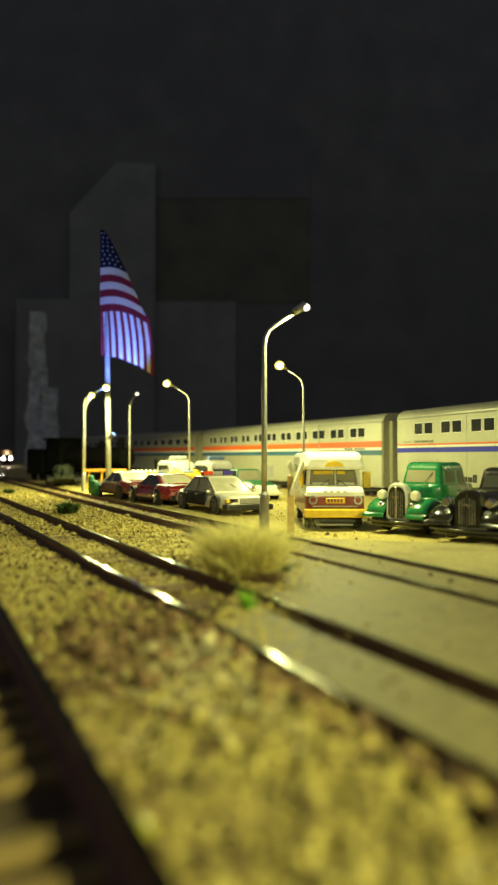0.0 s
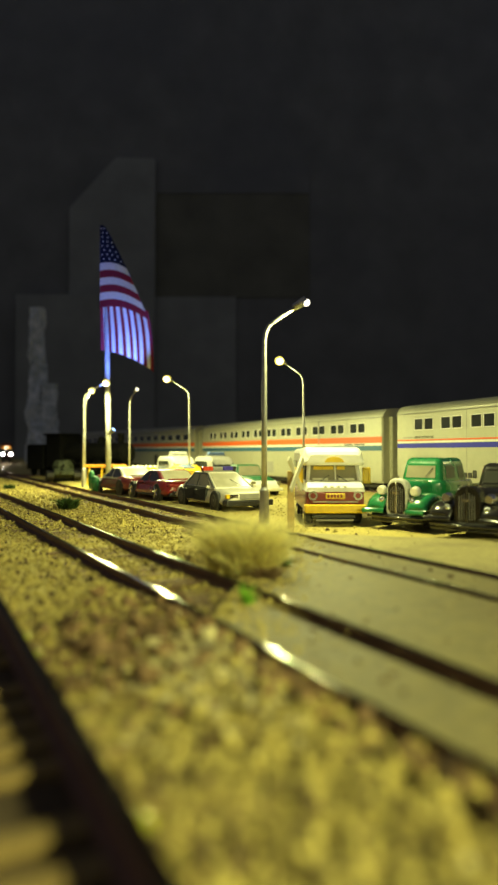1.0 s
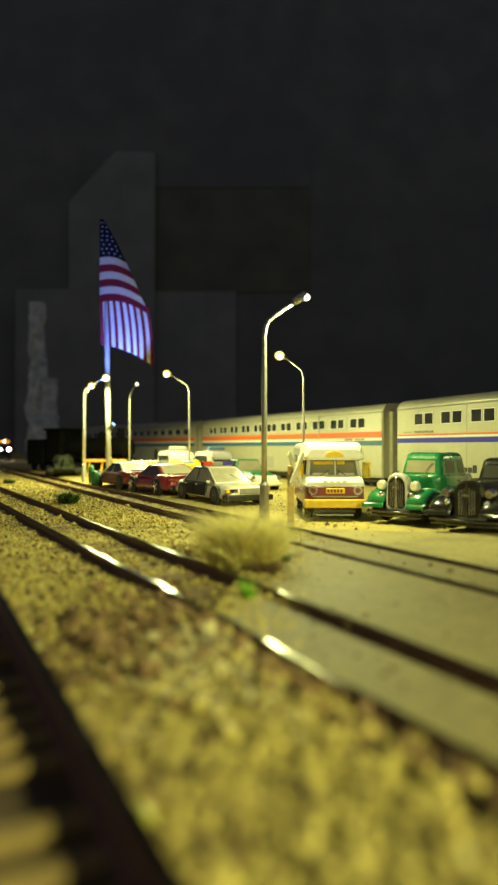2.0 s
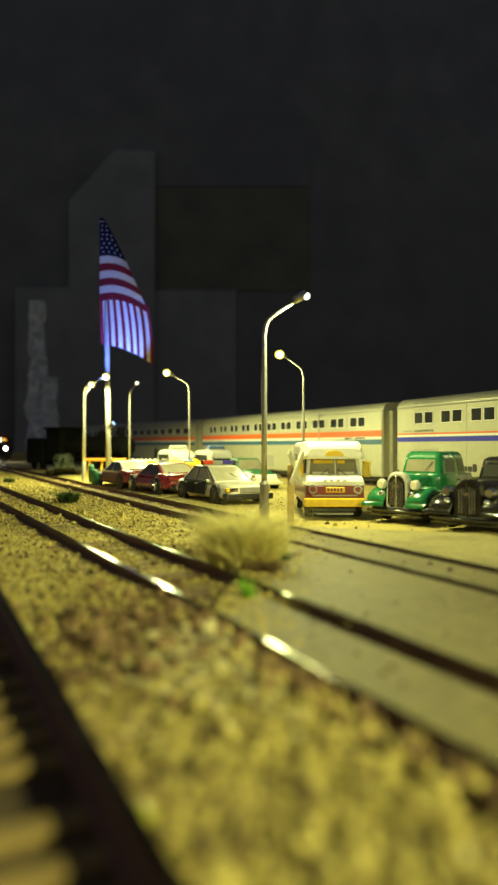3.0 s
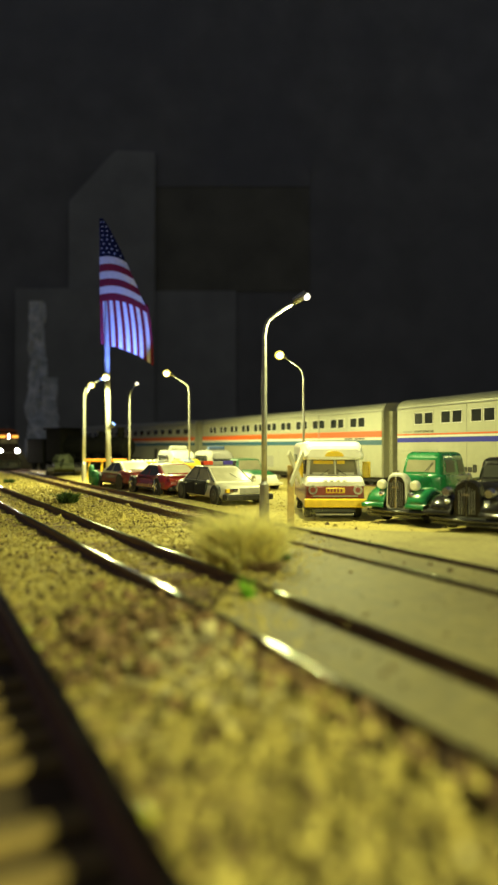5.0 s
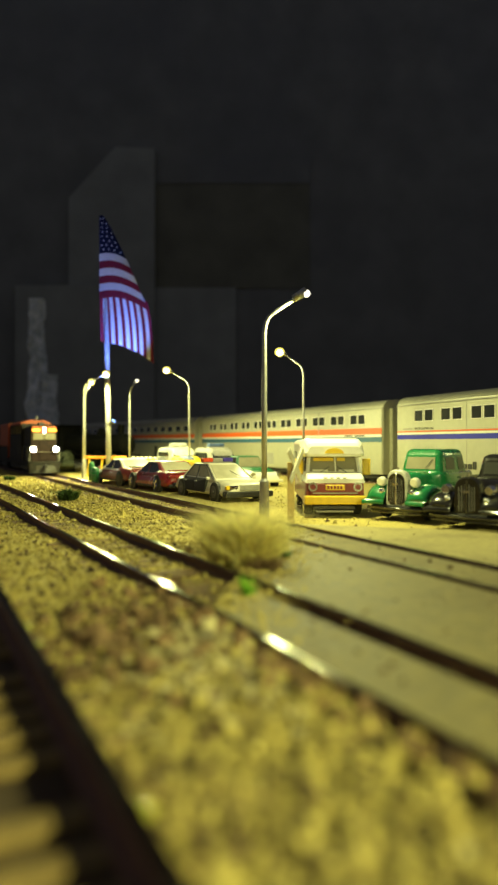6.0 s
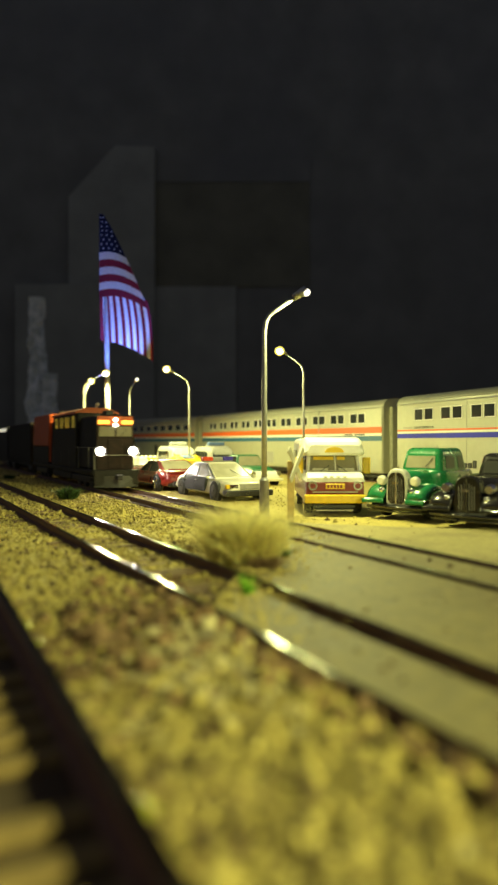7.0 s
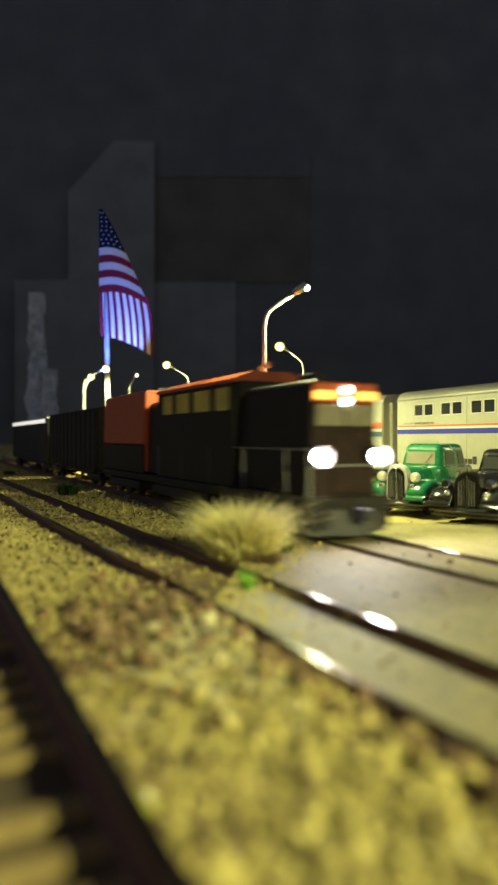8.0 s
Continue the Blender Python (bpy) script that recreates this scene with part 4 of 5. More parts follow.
    for s in (-1, 1):
        hl = part("headlight", cyl((27.8, s * 8.4, 11.2), (28.9, s * 8.4, 11.2), 1.75, n=18), CHROME, t, "round chrome headlight")
        part("lens", cyl((28.9, s * 8.4, 11.2), (29.1, s * 8.4, 11.2), 1.0, n=18), MAROON, hl)
        mr = part("mirror_frame", join(box(20.4, 21.4, s * 12.9 - 1.5, s * 12.9 + 1.5, 15.4, 16.2, 0.2, 1), box(20.4, 21.4, s * 12.9 - 1.5, s * 12.9 + 1.5, 20.6, 21.6, 0.2, 1),
                                       box(20.4, 21.4, s * 14.1 - 0.4, s * 14.1 + 0.4, 15.4, 21.6, 0.2, 1), box(20.4, 21.4, s * 11.8 - 0.4, s * 11.8 + 0.4, 15.4, 21.6, 0.2, 1)), YELLOW, t, "yellow mirror frame")
        part("mirror_glass", box(20.6, 21.0, s * 12.9 - 1.3, s * 12.9 + 1.3, 16, 21), YELLOW, mr)
        part("wiper", tube([(23.3, s * 5, 16.4), (22.2, s * 1.5, 18.6)], 0.14, 5), BLACK, t)
        part("side_window", box(-18, -6, s * (hw + 0.55) - 0.15, s * (hw + 0.55) + 0.15, 18, 24, 0.3, 1), PANE, t)
        part("cab_door_window", box(10, 19, s * 10.5 - 0.15, s * 10.5 + 0.15, 16.6, 20.8, 0.1, 1), PANE, t)
        for x in (19, -17):
            wheel(t, x, s * 9.3, 3.9, 3.4)
    part("chassis", box(-27, 26, -8, 8, 2.4, 4.2, 0.3, 1), BLACK, t)
    part("axle", cyl((19, -9, 3.6), (19, 9, 3.6), 0.8), STEEL, t)
    part("bumper_bracket", box(22, 27, -7, 7, 1.6, 2.2), GREY, t)
    return t


def fender(path, y, w, s, skirt=2.6):
    """A domed mudguard along path of (x, z), skirted on the outer side s."""
    rows = eased(path, 4)
    rings = []
    for i, (x, z) in enumerate(rows):
        (xa, za), (xb, zb) = rows[max(0, i - 1)], rows[min(len(rows) - 1, i + 1)]
        n = Vector((za - zb, xb - xa)).normalized()
        if n.y < 0 and abs(xb - xa) > 0.2:
            n = -n
        up = lambda k: (x + n.x * k, z + n.y * k)
        ring = []
        for u, k in ((-0.5, -0.6), (-0.42, -0.05), (-0.2, 0.35), (0.05, 0.45), (0.28, 0.25), (0.42, -0.35), (0.49, -1.3), (0.5, -skirt), (0.44, -skirt), (0.36, -1.0), (-0.4, -0.9)):
            px, pz = up(k)
            ring.append((px, y + s * u * w, pz))
        rings.append(ring)
    return loft(rings)


def vintage(m, label, paint, shell, grille_bars, pickup, name):
    """A thirties car, nose at +x, with open mudguards and separate lamps."""
    c = 6.0 if pickup else -2.5
    t = thing(name, m, label, "vintage car", "parked cars")
    part("chassis", box(-31, 30, -8, 8, 3.2, 5.2, 0.4, 1), BLACK, t)
    part("bonnet", loft([ring_x(x, 5, z, w, w * 0.8, 3.2, 4) for x, z, w in ((0, 17.6, 8.8), (8, 17.4, 8.0), (16, 17.1, 6.4), (26, 16.6, 4.3))]), paint, t, smooth=True)
    part("radiator_shell", loft([ring_x(x, 4.6, z, w, w * 0.86, 3.4, 5) for x, z, w in ((25.0, 17.8, 4.6), (27.6, 18.2, 4.9), (28.8, 18.0, 4.8), (29.3, 17.6, 4.5))]), shell, t, "pale radiator surround" if pickup else "dark radiator surround", smooth=False)
    grille = part("grille", loft([ring_x(x, 5.6, 16.8, 3.7, 3.6, 3.0, 5) for x in (28.6, 29.4)]), DARKCAR, t)
    for k in range(-3, 4):
        part("grille_bar", cyl((29.5, k * 0.85, 6.2), (29.5, k * 0.85, 15.9 - abs(k) * 0.5), 0.09, n=5), grille_bars, grille)
    part("grille_spine", box(29.4, 30.0, -0.35, 0.35, 5.4, 16.8, 0.1, 1), CHROME if pickup else DARK_CHROME, grille)
    part("cap", join(cyl((28.2, 0, 17.8), (28.2, 0, 19.0), 0.5), box(29.4, 30.1, -1.4, 1.4, 12.6, 13.3)), CHROME, t)
    for s in (-1, 1):
        part("fender", fender([(30.6, 5.6), (30.4, 8.6), (27.6, 11.2), (22.5, 12.5), (17, 11.9), (12, 9.6), (7.5, 6.4), (3, 5.2)], s * 8.9, 8.6, s), paint, t, smooth=True)
        part("fender", fender([(-8, 5.0), (-11, 8.2), (-15.5, 11.0), (-20.5, 11.8), (-26, 10.4), (-30, 6.2), (-31, 5.2)], s * 9.4, 6.6, s), paint, t, smooth=True)
        part("running_board", box(-10, 8, s * 9.6 - 2.2, s * 9.6 + 2.2, 4.0, 4.8, 0.2, 1), BLACK, t)
        hd = part("headlamp", ball((27.4, s * 7.2, 13.6), 1.85, 1.15, 1, 1, 14), shell if pickup else CHROME, t, smooth=True)
        part("lens", cyl((29.0, s * 7.2, 13.6), (29.5, s * 7.2, 13.6), 1.6, 1.3, n=14), CREAM if pickup else CHROME, hd)
        part("horn", ball((28.8, s * 6.6, 10.2), 1.25, 1.2, 1, 1, 10), CHROME, t, smooth=True)
        part("door_handle", cyl((-8, s * 9.9, 14.6), (-6, s * 9.9, 14.6), 0.3, n=6), CHROME, t)
        for x in (20.5, -19.5):
            wheel(t, x, s * 9.2, 4.8, 2.8, BLACK if pickup else CHROME)
    part("cab_body", loft([ring_x(x, 5, z, w, w * 0.97, 1.6, 4) for x, z, w in ((-20.5, 15.5, 8.8), (-19, 17.0, 9.6), (0 + c, 17.4, 9.8), (5.2 + c, 17.2, 9.2))]), paint, t, smooth=True)
    dims = (-17 + c * 0.25, -14.6 + c * 0.25, 2.0 + c, 4.4 + c, 16.4, 25.4, 9.0, 7.8)
    shell = part("cab", cab_shell(*dims, r=2.4), paint, t, smooth=False)
    face_f, face_b, face_r, face_l = cab_faces(*dims)
    part("windscreen", face_pane(face_f, 0.13, 0.87, 0.16, 0.66), PANE_SIDE if pickup else PANE3, shell, "hazy windscreen")
    part("rear_window", face_pane(face_b, 0.25, 0.75, 0.25, 0.75), PANE, shell)
    for face, flip in ((face_r, False), (face_l, True)):
        for u0, u1 in ((0.14, 0.34), (0.48, 0.80)):
            part("side_window", face_pane(face, 1 - u1 if flip else u0, 1 - u0 if flip else u1, 0.14, 0.66), PANE, shell, "dark door window")
    part("wiper", tube([(4.6 + c, 2.5, 18.2), (3.4 + c, 5.2, 21.6)], 0.14, 5), BLACK, t)
    if pickup:
        bed = part("bed", box(-31, -19, -8.4, 8.4, 6, 14.5, 0.8), paint, t)
        part("bed_rim", join(box(-31.4, -18.8, -9, -7.8, 14, 15, 0.3, 1), box(-31.4, -18.8, 7.8, 9, 14, 15, 0.3, 1)), paint, bed)
    else:
        part("boot", loft([ring_x(x, 5, z, w, w * 0.8, 3, 4) for x, z, w in ((-31, 9, 5.5), (-28, 14, 7), (-17, 18, 8))]), paint, t, smooth=True)
    part("front_bumper", join(tube([(28.5, -13.0, 4.4), (31.6, -11.5, 4.4), (32.4, 0, 4.4), (31.6, 11.5, 4.4), (28.5, 13.0, 4.4)], 0.45, 8), tube([(28.5, -12.6, 2.9), (31.4, -11.2, 2.9), (32.2, 0, 2.9), (31.4, 11.2, 2.9), (28.5, 12.6, 2.9)], 0.3, 8)), DARK_CHROME, t, "narrow dark chrome bumper", smooth=True)
    part("front_apron", box(27, 30, -11, 11, 3, 5.4, 0.6), BLACK, t)
    return t


police_car()
red_car(place(-51.5, 402.0, -0.9, 121) @ Matrix.Scale(1.12, 4), "bright red fastback car with its tail to the track", RED, None, False)
red_car(place(-86.5, 462, -0.9, 124) @ Matrix.Scale(1.12, 4), "dark red coupe with a pale roof and black tail", MAROON, CREAM, True)
camper()
vintage(place(70.6, 251.0, -0.45, -133) @ Matrix.Diagonal((0.90, 0.93, 1.0, 1)), "glossy green vintage pickup with a white radiator surround", GREEN, mat("dulled white enamel", (0.52, 0.51, 0.45), 0.4, 0, 300, 0.1), STEEL, True, "vintage_pickup")
vintage(place(89.4, 228.3, -0.45, -133) @ Matrix.Diagonal((1, 1, 0.93, 1)), "black vintage car with chrome bumper and lamps", DARKCAR, DARKCAR, STEEL, False, "vintage_car")


# ---- second row ----
def old_pickup():
    t = saloon(place(-1.0, 441, -0.9, -66), "green and white old pickup truck behind the police car", WHITE, 60, 24, 19.5, roof=GREEN2, glass_m=PANE_SIDE, side_glass=PANE, cab=(-0.26, -0.2, 0.02, 0.1), name="pickup_truck")
    part("bonnet", loft([ring_x(x, 8, z, w, w * 0.85, 2, 3) for x, z, w in ((5, 12.4, 9.8), (20, 11.8, 9.4), (27, 10.4, 8.4))]), GREEN2, t, "green bonnet", smooth=True)
    part("bed", box(-29, -14, -11, 11, 8, 12.5, 0.5), GREEN2, t)
    part("grille", box(28.4, 29.8, -8.5, 8.5, 4.6, 7.6, 0.3, 1), GREY, t)
    part("front_bumper", box(28.6, 31, -11.6, 11.6, 3, 5, 0.5), CREAM, t)
    for s in (-1, 1):
        part("headlight", cyl((28.4, s * 9, 8.0), (29.8, s * 9, 8.0), 1.6, n=14), CHROME, t)
    return t


def van(m, label, paint, roof, low_paint, light, name, bonnet=16.0):
    t = thing(name, m, label, "van", "parked cars")
    hw = 11
    part("body", loft([ring_x(x, 3, z, w, w * 0.95, 1.6) for x, z, w in ((-27, 16, hw), (10, 16, hw), (15, bonnet, hw), (24, bonnet - 1.2, hw * 0.97), (27, bonnet - 4, hw * 0.95), (28, 10, hw * 0.9))]), low_paint, t)
    up = part("cabin", loft([ring_x(x, 14, z, w, w * 0.88, 2.2) for x, z, w in ((-27, 23, hw * 0.96), (-25, 25, hw * 0.96), (6, 25.4, hw * 0.96), (10, 24.6, hw * 0.94), (17, 16.4, hw * 0.9))]), paint, t, smooth=False)
    part("roof_panel", loft([ring_x(x, 24.6, z, w, w * 0.9, 0.6) for x, z, w in ((-24, 25.9, 9), (5, 26.2, 9), (8, 25.6, 8.6))]), roof, up)
    part("windscreen", loft([[(x + 9.6, -8, 23.4), (x + 9.6, 8, 23.4), (x + 15.8, 9, 17.0), (x + 15.8, -9, 17.0)] for x in (0.2, 1.0)]), PANE, up)
    for s in (-1, 1):
        part("side_window", box(-20, 6, s * hw * 0.96 - 0.25, s * hw * 0.96 + 0.1, 17.5, 22.4, 0.3, 1), PANE, up)
        for x in (17, -16):
            wheel(t, x, s * 9.6, 3.8, 3)
    lb = part("roof_bar", box(-4, 0, -8, 8, 26.2, 27.2, 0.3, 1), GREY, up)
    part("beacon", box(-4.2, 0.2, -6.6, 6.6, 27.1, 29.8, 0.6), light, lb, "roof beacon")
    part("front_bumper", box(26, 29, -11, 11, 3, 5.5, 0.5), GREY, t)
    return t


old_pickup()
VAN_WHITE = mat("dusty white van paint", (0.36, 0.36, 0.33), 0.5, 0, 300, 0.15)
BEACON_BLUE = mat("pale blue beacon plastic", (0.10, 0.16, 0.34), 0.3, 0, 300, 0.15)
van(place(-25, 504, -0.9, -66) @ Matrix.Diagonal((1, 1, 0.94, 1)), "grey estate van with a blue roof beacon", GREY, GREY, SILVER, BEACON_BLUE, "ambulance")
yellow_van = van(place(-55, 508, -0.9, -66) @ Matrix.Diagonal((1, 1, 0.95, 1)), "white and yellow van with a white roof sign", VAN_WHITE, VAN_WHITE, YELLOW, VAN_WHITE, "yellow_van", bonnet=19.0)
for k in range(3):
    part("side_mark", box(-20 + 7 * k, -15 + 7 * k, -10.95, -10.5, 15.2, 16.6, 0.1, 1), BEACON_BLUE, yellow_van, "plain blue bar of lettering")
part("bonnet_patch", loft([ring_x(x, 13, z, 6, 5, 1.0) for x, z in ((16, 19.3), (22, 18.5), (25.4, 17.2))]), BEACON_BLUE, yellow_van, "blue bonnet patch")


def barrier(x0, x1, y, top, beam, caps, label):
    t = thing("barrier", place((x0 + x1) / 2, y, -0.9, -8), label, "barrier", "parking lot barriers")
    h = (x1 - x0) / 2
    part("rail", box(-h, h, -1.8, 1.8, top - 2.4, top, 0.5), beam, t)
    for x in (-h * 0.7, -h * 0.1, h * 0.3, h * 0.75):
        part("leg", tube([(x - 1.6, 0, 0), (x, 0, top - 2)], 0.8, 6), YELLOW, t)
    if caps:
        for k in range(6):
            part("cap", ball((-h + 1.6 + k * (2 * h - 3.2) / 5, 0, top + 0.5), 1.5, 1, 1, 0.8, 10), WHITE, t, "white knob", smooth=True)
    return t


barrier(-141, -103, 548, 17.4, AMBER, False, "orange barrier on yellow legs at the back of the lot")
barrier(-95, -74, 522, 15.6, YELLOW, True, "yellow barrier with a row of white knobs")


def bin_(x, y, h, r, label):
    t = thing("waste_bin", place(x, y, -0.9), label, "bin", "green bins")
    part("drum", loft([[(r * k * math.cos(a), r * k * math.sin(a), z) for a in [i * math.tau / 18 for i in range(18)]] for z, k in ((0, 0.86), (h * 0.5, 1.0), (h * 0.85, 0.98), (h * 0.97, 0.7), (h, 0.3))]), GREEN2, t, smooth=True)
    part("band", cyl((0, 0, h * 0.6), (0, 0, h * 0.66), r * 1.03, n=18), GREEN, t)
    return t


bin_(-110, 463, 11.0, 2.8, "green rounded waste bin beside the red car")
bin_(-119.5, 492, 14.0, 2.3, "tall green waste bin beside a lamp post")


def crossbuck():
    t = thing("crossing_sign", place(14.3, 222, -0.9), "tan wooden post with white crossed boards", "sign")
    part("post", box(-1.15, 1.15, -1.15, 1.15, 0, 21.5, 0.15, 1), TIMBER, t)
    for a in (45, -45):
        bm = box(-7.5, 7.5, -0.3, 0.3, -1.1, 1.1, 0.1, 1)
        bmesh.ops.rotate(bm, verts=bm.verts, matrix=Matrix.Rotation(radians(a), 3, "Y"))
        bmesh.ops.translate(bm, verts=bm.verts, vec=(0, -1.6 if a > 0 else -2.3, 20.5))
        bmesh.ops.rotate(bm, verts=bm.verts, cent=(0, 0, 0), matrix=Matrix.Rotation(radians(62), 3, "Z"))
        part("board", bm, CREAM, t, "pale crossed board")
    return t


crossbuck()


# ---- flag ----
def flag():
    px, py = -116.6, 540.0
    t = thing("flagpole", place(px, py, -0.9, 0, 0, -0.9), "tall pole with a hanging striped flag lit by a blue uplight", "flagpole")
    part("pole", tube([(0, 0, 0), (0, 0, 60), (0, 0, 150), (0, 0, 212)], [2.3, 2.2, 2.0, 1.4], 16), mat("dull grey pole paint", (0.27, 0.265, 0.25), 0.6, 0, 400, 0.15), t, smooth=True)
    f = part("flag", box(-0.6, 0.6, -0.4, 0.4, 150, 216, 0.1, 1), FLAG_BLUE, t)

    def upper(u, v):
        """u across, v from the tip (0) to the fold (1)."""
        wide = 3 + 37.5 * v ** 0.85
        left = -4.0 - 1.0 * v
        z = 217 - 68 * v - 9.0 * v * (u - 0.3) ** 2 * 2.0 - 3 * v * u
        y = -3.6 - 2.5 * math.sin(u * math.pi) * v + 2.0 * math.sin(u * 5 + v * 3) * v * 0.5
        return Vector((left + wide * u, y, z))

    def lower(u, v):
        wide = 40 + 3.5 * v + 1.5 * math.sin(math.pi * v)
        z = 151 - 12 * (u - 0.3) ** 2 - v * (37 + 14 * u)
        y = -1.4 + 1.6 * math.sin(u * 15) * (0.35 + 0.65 * v) - 2.0 * math.sin(u * math.pi) * (1 - v)
        return Vector((-5.0 + wide * u + 1.5 * v * math.sin(u * 3), y, z))

    def patch(fn, u0, u1, v0, v1, nu, nv, thick=0.35):
        bm = bmesh.new()
        rows = [[[bm.verts.new(fn(u0 + (u1 - u0) * i / nu, v0 + (v1 - v0) * j / nv) + Vector((0, k * thick, 0))) for i in range(nu + 1)] for j in range(nv + 1)] for k in (0, 1)]
        for k in (0, 1):
            for j in range(nv):
                for i in range(nu):
                    q = (rows[k][j][i], rows[k][j][i + 1], rows[k][j + 1][i + 1], rows[k][j + 1][i])
                    bm.faces.new(q if k else q[::-1])
        for j in range(nv):
            for i in (0, nu):
                bm.faces.new((rows[0][j][i], rows[0][j + 1][i], rows[1][j + 1][i], rows[1][j][i]))
        for i in range(nu):
            for j in (0, nv):
                bm.faces.new((rows[0][j][i], rows[0][j][i + 1], rows[1][j][i + 1], rows[1][j][i]))
        return bm

    part("canton", patch(upper, 0, 1, 0, 0.46, 20, 14), FLAG_BLUE, f, "navy field with white stars")
    for j in range(6):
        v0 = 0.46 + 0.54 * j / 6
        part("stripe", patch(upper, 0, 1, v0, v0 + 0.54 / 6, 28, 4), FLAG_RED if j % 2 else FLAG_WHITE, f)
    for j in range(15):
        a, b = (j - 0.1 * (j % 2)) / 15, (j + 1 - 0.1 * (j % 2 == 0)) / 15
        part("stripe", patch(lower, a, b, 0, 1, 4, 20), FLAG_WHITE if j % 2 else FLAG_RED, f)
    k = 0
    for j in range(8):
        v = 0.045 + 0.053 * j
        for i in range(2 + j // 3):
            u = (i + 0.5 + 0.25 * (j % 2)) / (2.4 + j // 3)
            if u > 0.96:
                continue
            c = upper(u, v)
            bm = bmesh.new()
            ring = [bm.verts.new((c.x + (0.95 if a % 2 == 0 else 0.42) * math.sin(a * math.pi / 5), c.y - 0.18, c.z + (0.95 if a % 2 == 0 else 0.42) * math.cos(a * math.pi / 5))) for a in range(10)]
            bm.faces.new(ring)
            part("star", bm, FLAG_WHITE, f)
    up = part("uplight", join(cyl((2.6, -3.0, 44), (5.4, -4.0, 46.5), 1.5, 2.0), box(0, 3, -3.2, -2.2, 43.4, 44.6, 0.2, 1)), BLACK, t, "small black uplight")
    part("lens", cyl((5.4, -4.0, 46.5), (5.6, -4.05, 46.7), 1.7), BLUE_GLOW, up, "blue glowing lens")
    ld = bpy.data.lights.new("uplight_beam", "SPOT")
    ld.energy, ld.color, ld.shadow_soft_size, ld.spot_size, ld.spot_blend = 2.0, (0.11, 0.23, 1.0), 0.0015, radians(50), 0.5
    lo = new("uplight_beam", ld)
    lo.parent = t
    lo.matrix_basis = look((0.012, -0.030, 0.052), (0.010, -0.003, 0.140))
    return t


flag()


# ---- plants ----
def tuft(x, y, spread, height, count, material, label, name, seed, thick=0.16, lean=0.9, clumps=1):
    """A bush of many thin bent blades, in clumps."""
    rng = random.Random(seed)
    t = thing(name, place(x, y, -2.0), label, "bush")
    for c in range(clumps):
        ca, cr = c * 2.4, (spread * 0.55 * math.sqrt(c / clumps) if clumps > 1 else 0)
        cx, cy, cs = cr * math.cos(ca), cr * math.sin(ca) * 0.6, spread * (1 if clumps == 1 else 0.62)
        verts, faces = [], []
        for _ in range(count // clumps):
            a, r = rng.uniform(0, math.tau), cs * rng.random() ** 0.7
            dx, dy = rng.gauss(0, lean) + 0.5 * math.cos(a), rng.gauss(0, lean) + 0.4 * math.sin(a)
            h = height * rng.uniform(0.35, 1.0) * (1 - 0.4 * (r / cs) ** 2) * (1 - 0.3 * cr / spread)
            w = thick * rng.uniform(0.6, 1.5)
            p0 = Vector((cx + r * math.cos(a) * 0.7, cy + r * math.sin(a) * 0.55, rng.uniform(0, height * 0.25)))
            p1 = p0 + Vector((dx * h * 0.3, dy * h * 0.3, h * 0.55))
            p2 = p0 + Vector((dx * h * 0.75, dy * h * 0.75, h * rng.uniform(0.7, 1.0)))
            side = Vector((math.cos(a * 3), math.sin(a * 3), 0.2)) * w
            n = len(verts)
            verts += [p0 - side, p0 + side, p1 + side * 0.8, p1 - side * 0.8, p2]
            faces += [(n, n + 1, n + 2, n + 3), (n + 3, n + 2, n + 4)]
        me = bpy.data.meshes.new("clump")
        me.from_pydata([tuple(v * MM) for v in verts], [], faces)
        me.materials.append(material)
        ob = new("clump", me)
        ob.parent = t
    return t


tuft(-1.5, 153, 9.5, 16.0, 7500, DRY, "dry straw coloured bush beside the level crossing", "dry_bush", 5, 0.10, 0.75, 7)
tuft(3.5, 144, 4.0, 4.5, 260, CLOD, "brown dead weed at the foot of the dry bush", "dead_weed", 16, 0.2, 1.0)
tuft(7.5, 158, 3.0, 4.0, 250, LEAF, "small olive weed at the road edge", "weed", 6)
tuft(-0.3, 119, 0.9, 5.6, 70, mat("bright green blade", (0.22, 0.50, 0.03), 0.8, 0, 600, 0.2), "small bright green plant beside the rail", "green_plant", 7, 0.16, 0.3)
tuft(-93, 333, 6.5, 6.5, 700, LEAF, "dark green scenic bush between the tracks", "green_bush", 8, 0.3)
tuft(-190, 515, 6, 4, 300, LEAF, "low dark green scenic bush by the track", "green_bush", 9, 0.3)


# ---- glossy blobs added for the glints along the near rail ----
# The yellow-green colour paints the lamp glints; no drops are known here.
GLINT = mat("yellow-green glint colour", (0.46, 0.46, 0.03), 0.3, 0, 600, 0.2, coat=0.3)
for s_along, o_across, r in ((-109, 16.6, 1.0), (-97.5, 16.3, 1.1), (-84, 17.2, 0.7), (-50, 16.6, 0.9)):
    gx, gy = across(s_along, o_across)
    bm = ball((0, 0, 0), r, 1.7, 1, 0.55, 14)
    for v in bm.verts:
        v.co *= 1 + 0.25 * noise.noise(v.co * 0.9 + Vector((s_along, 0, 0)))
    drop = new("glint_blob", finish("glint_blob", bm, GLINT, True))
    drop.matrix_basis = place(gx, gy, ground_height(gx, gy) + 0.25 * r, TURN)
    tagged(drop, "yellow-green blob added for a glint beside the rail", "glue drop", "glue drops along the rail")


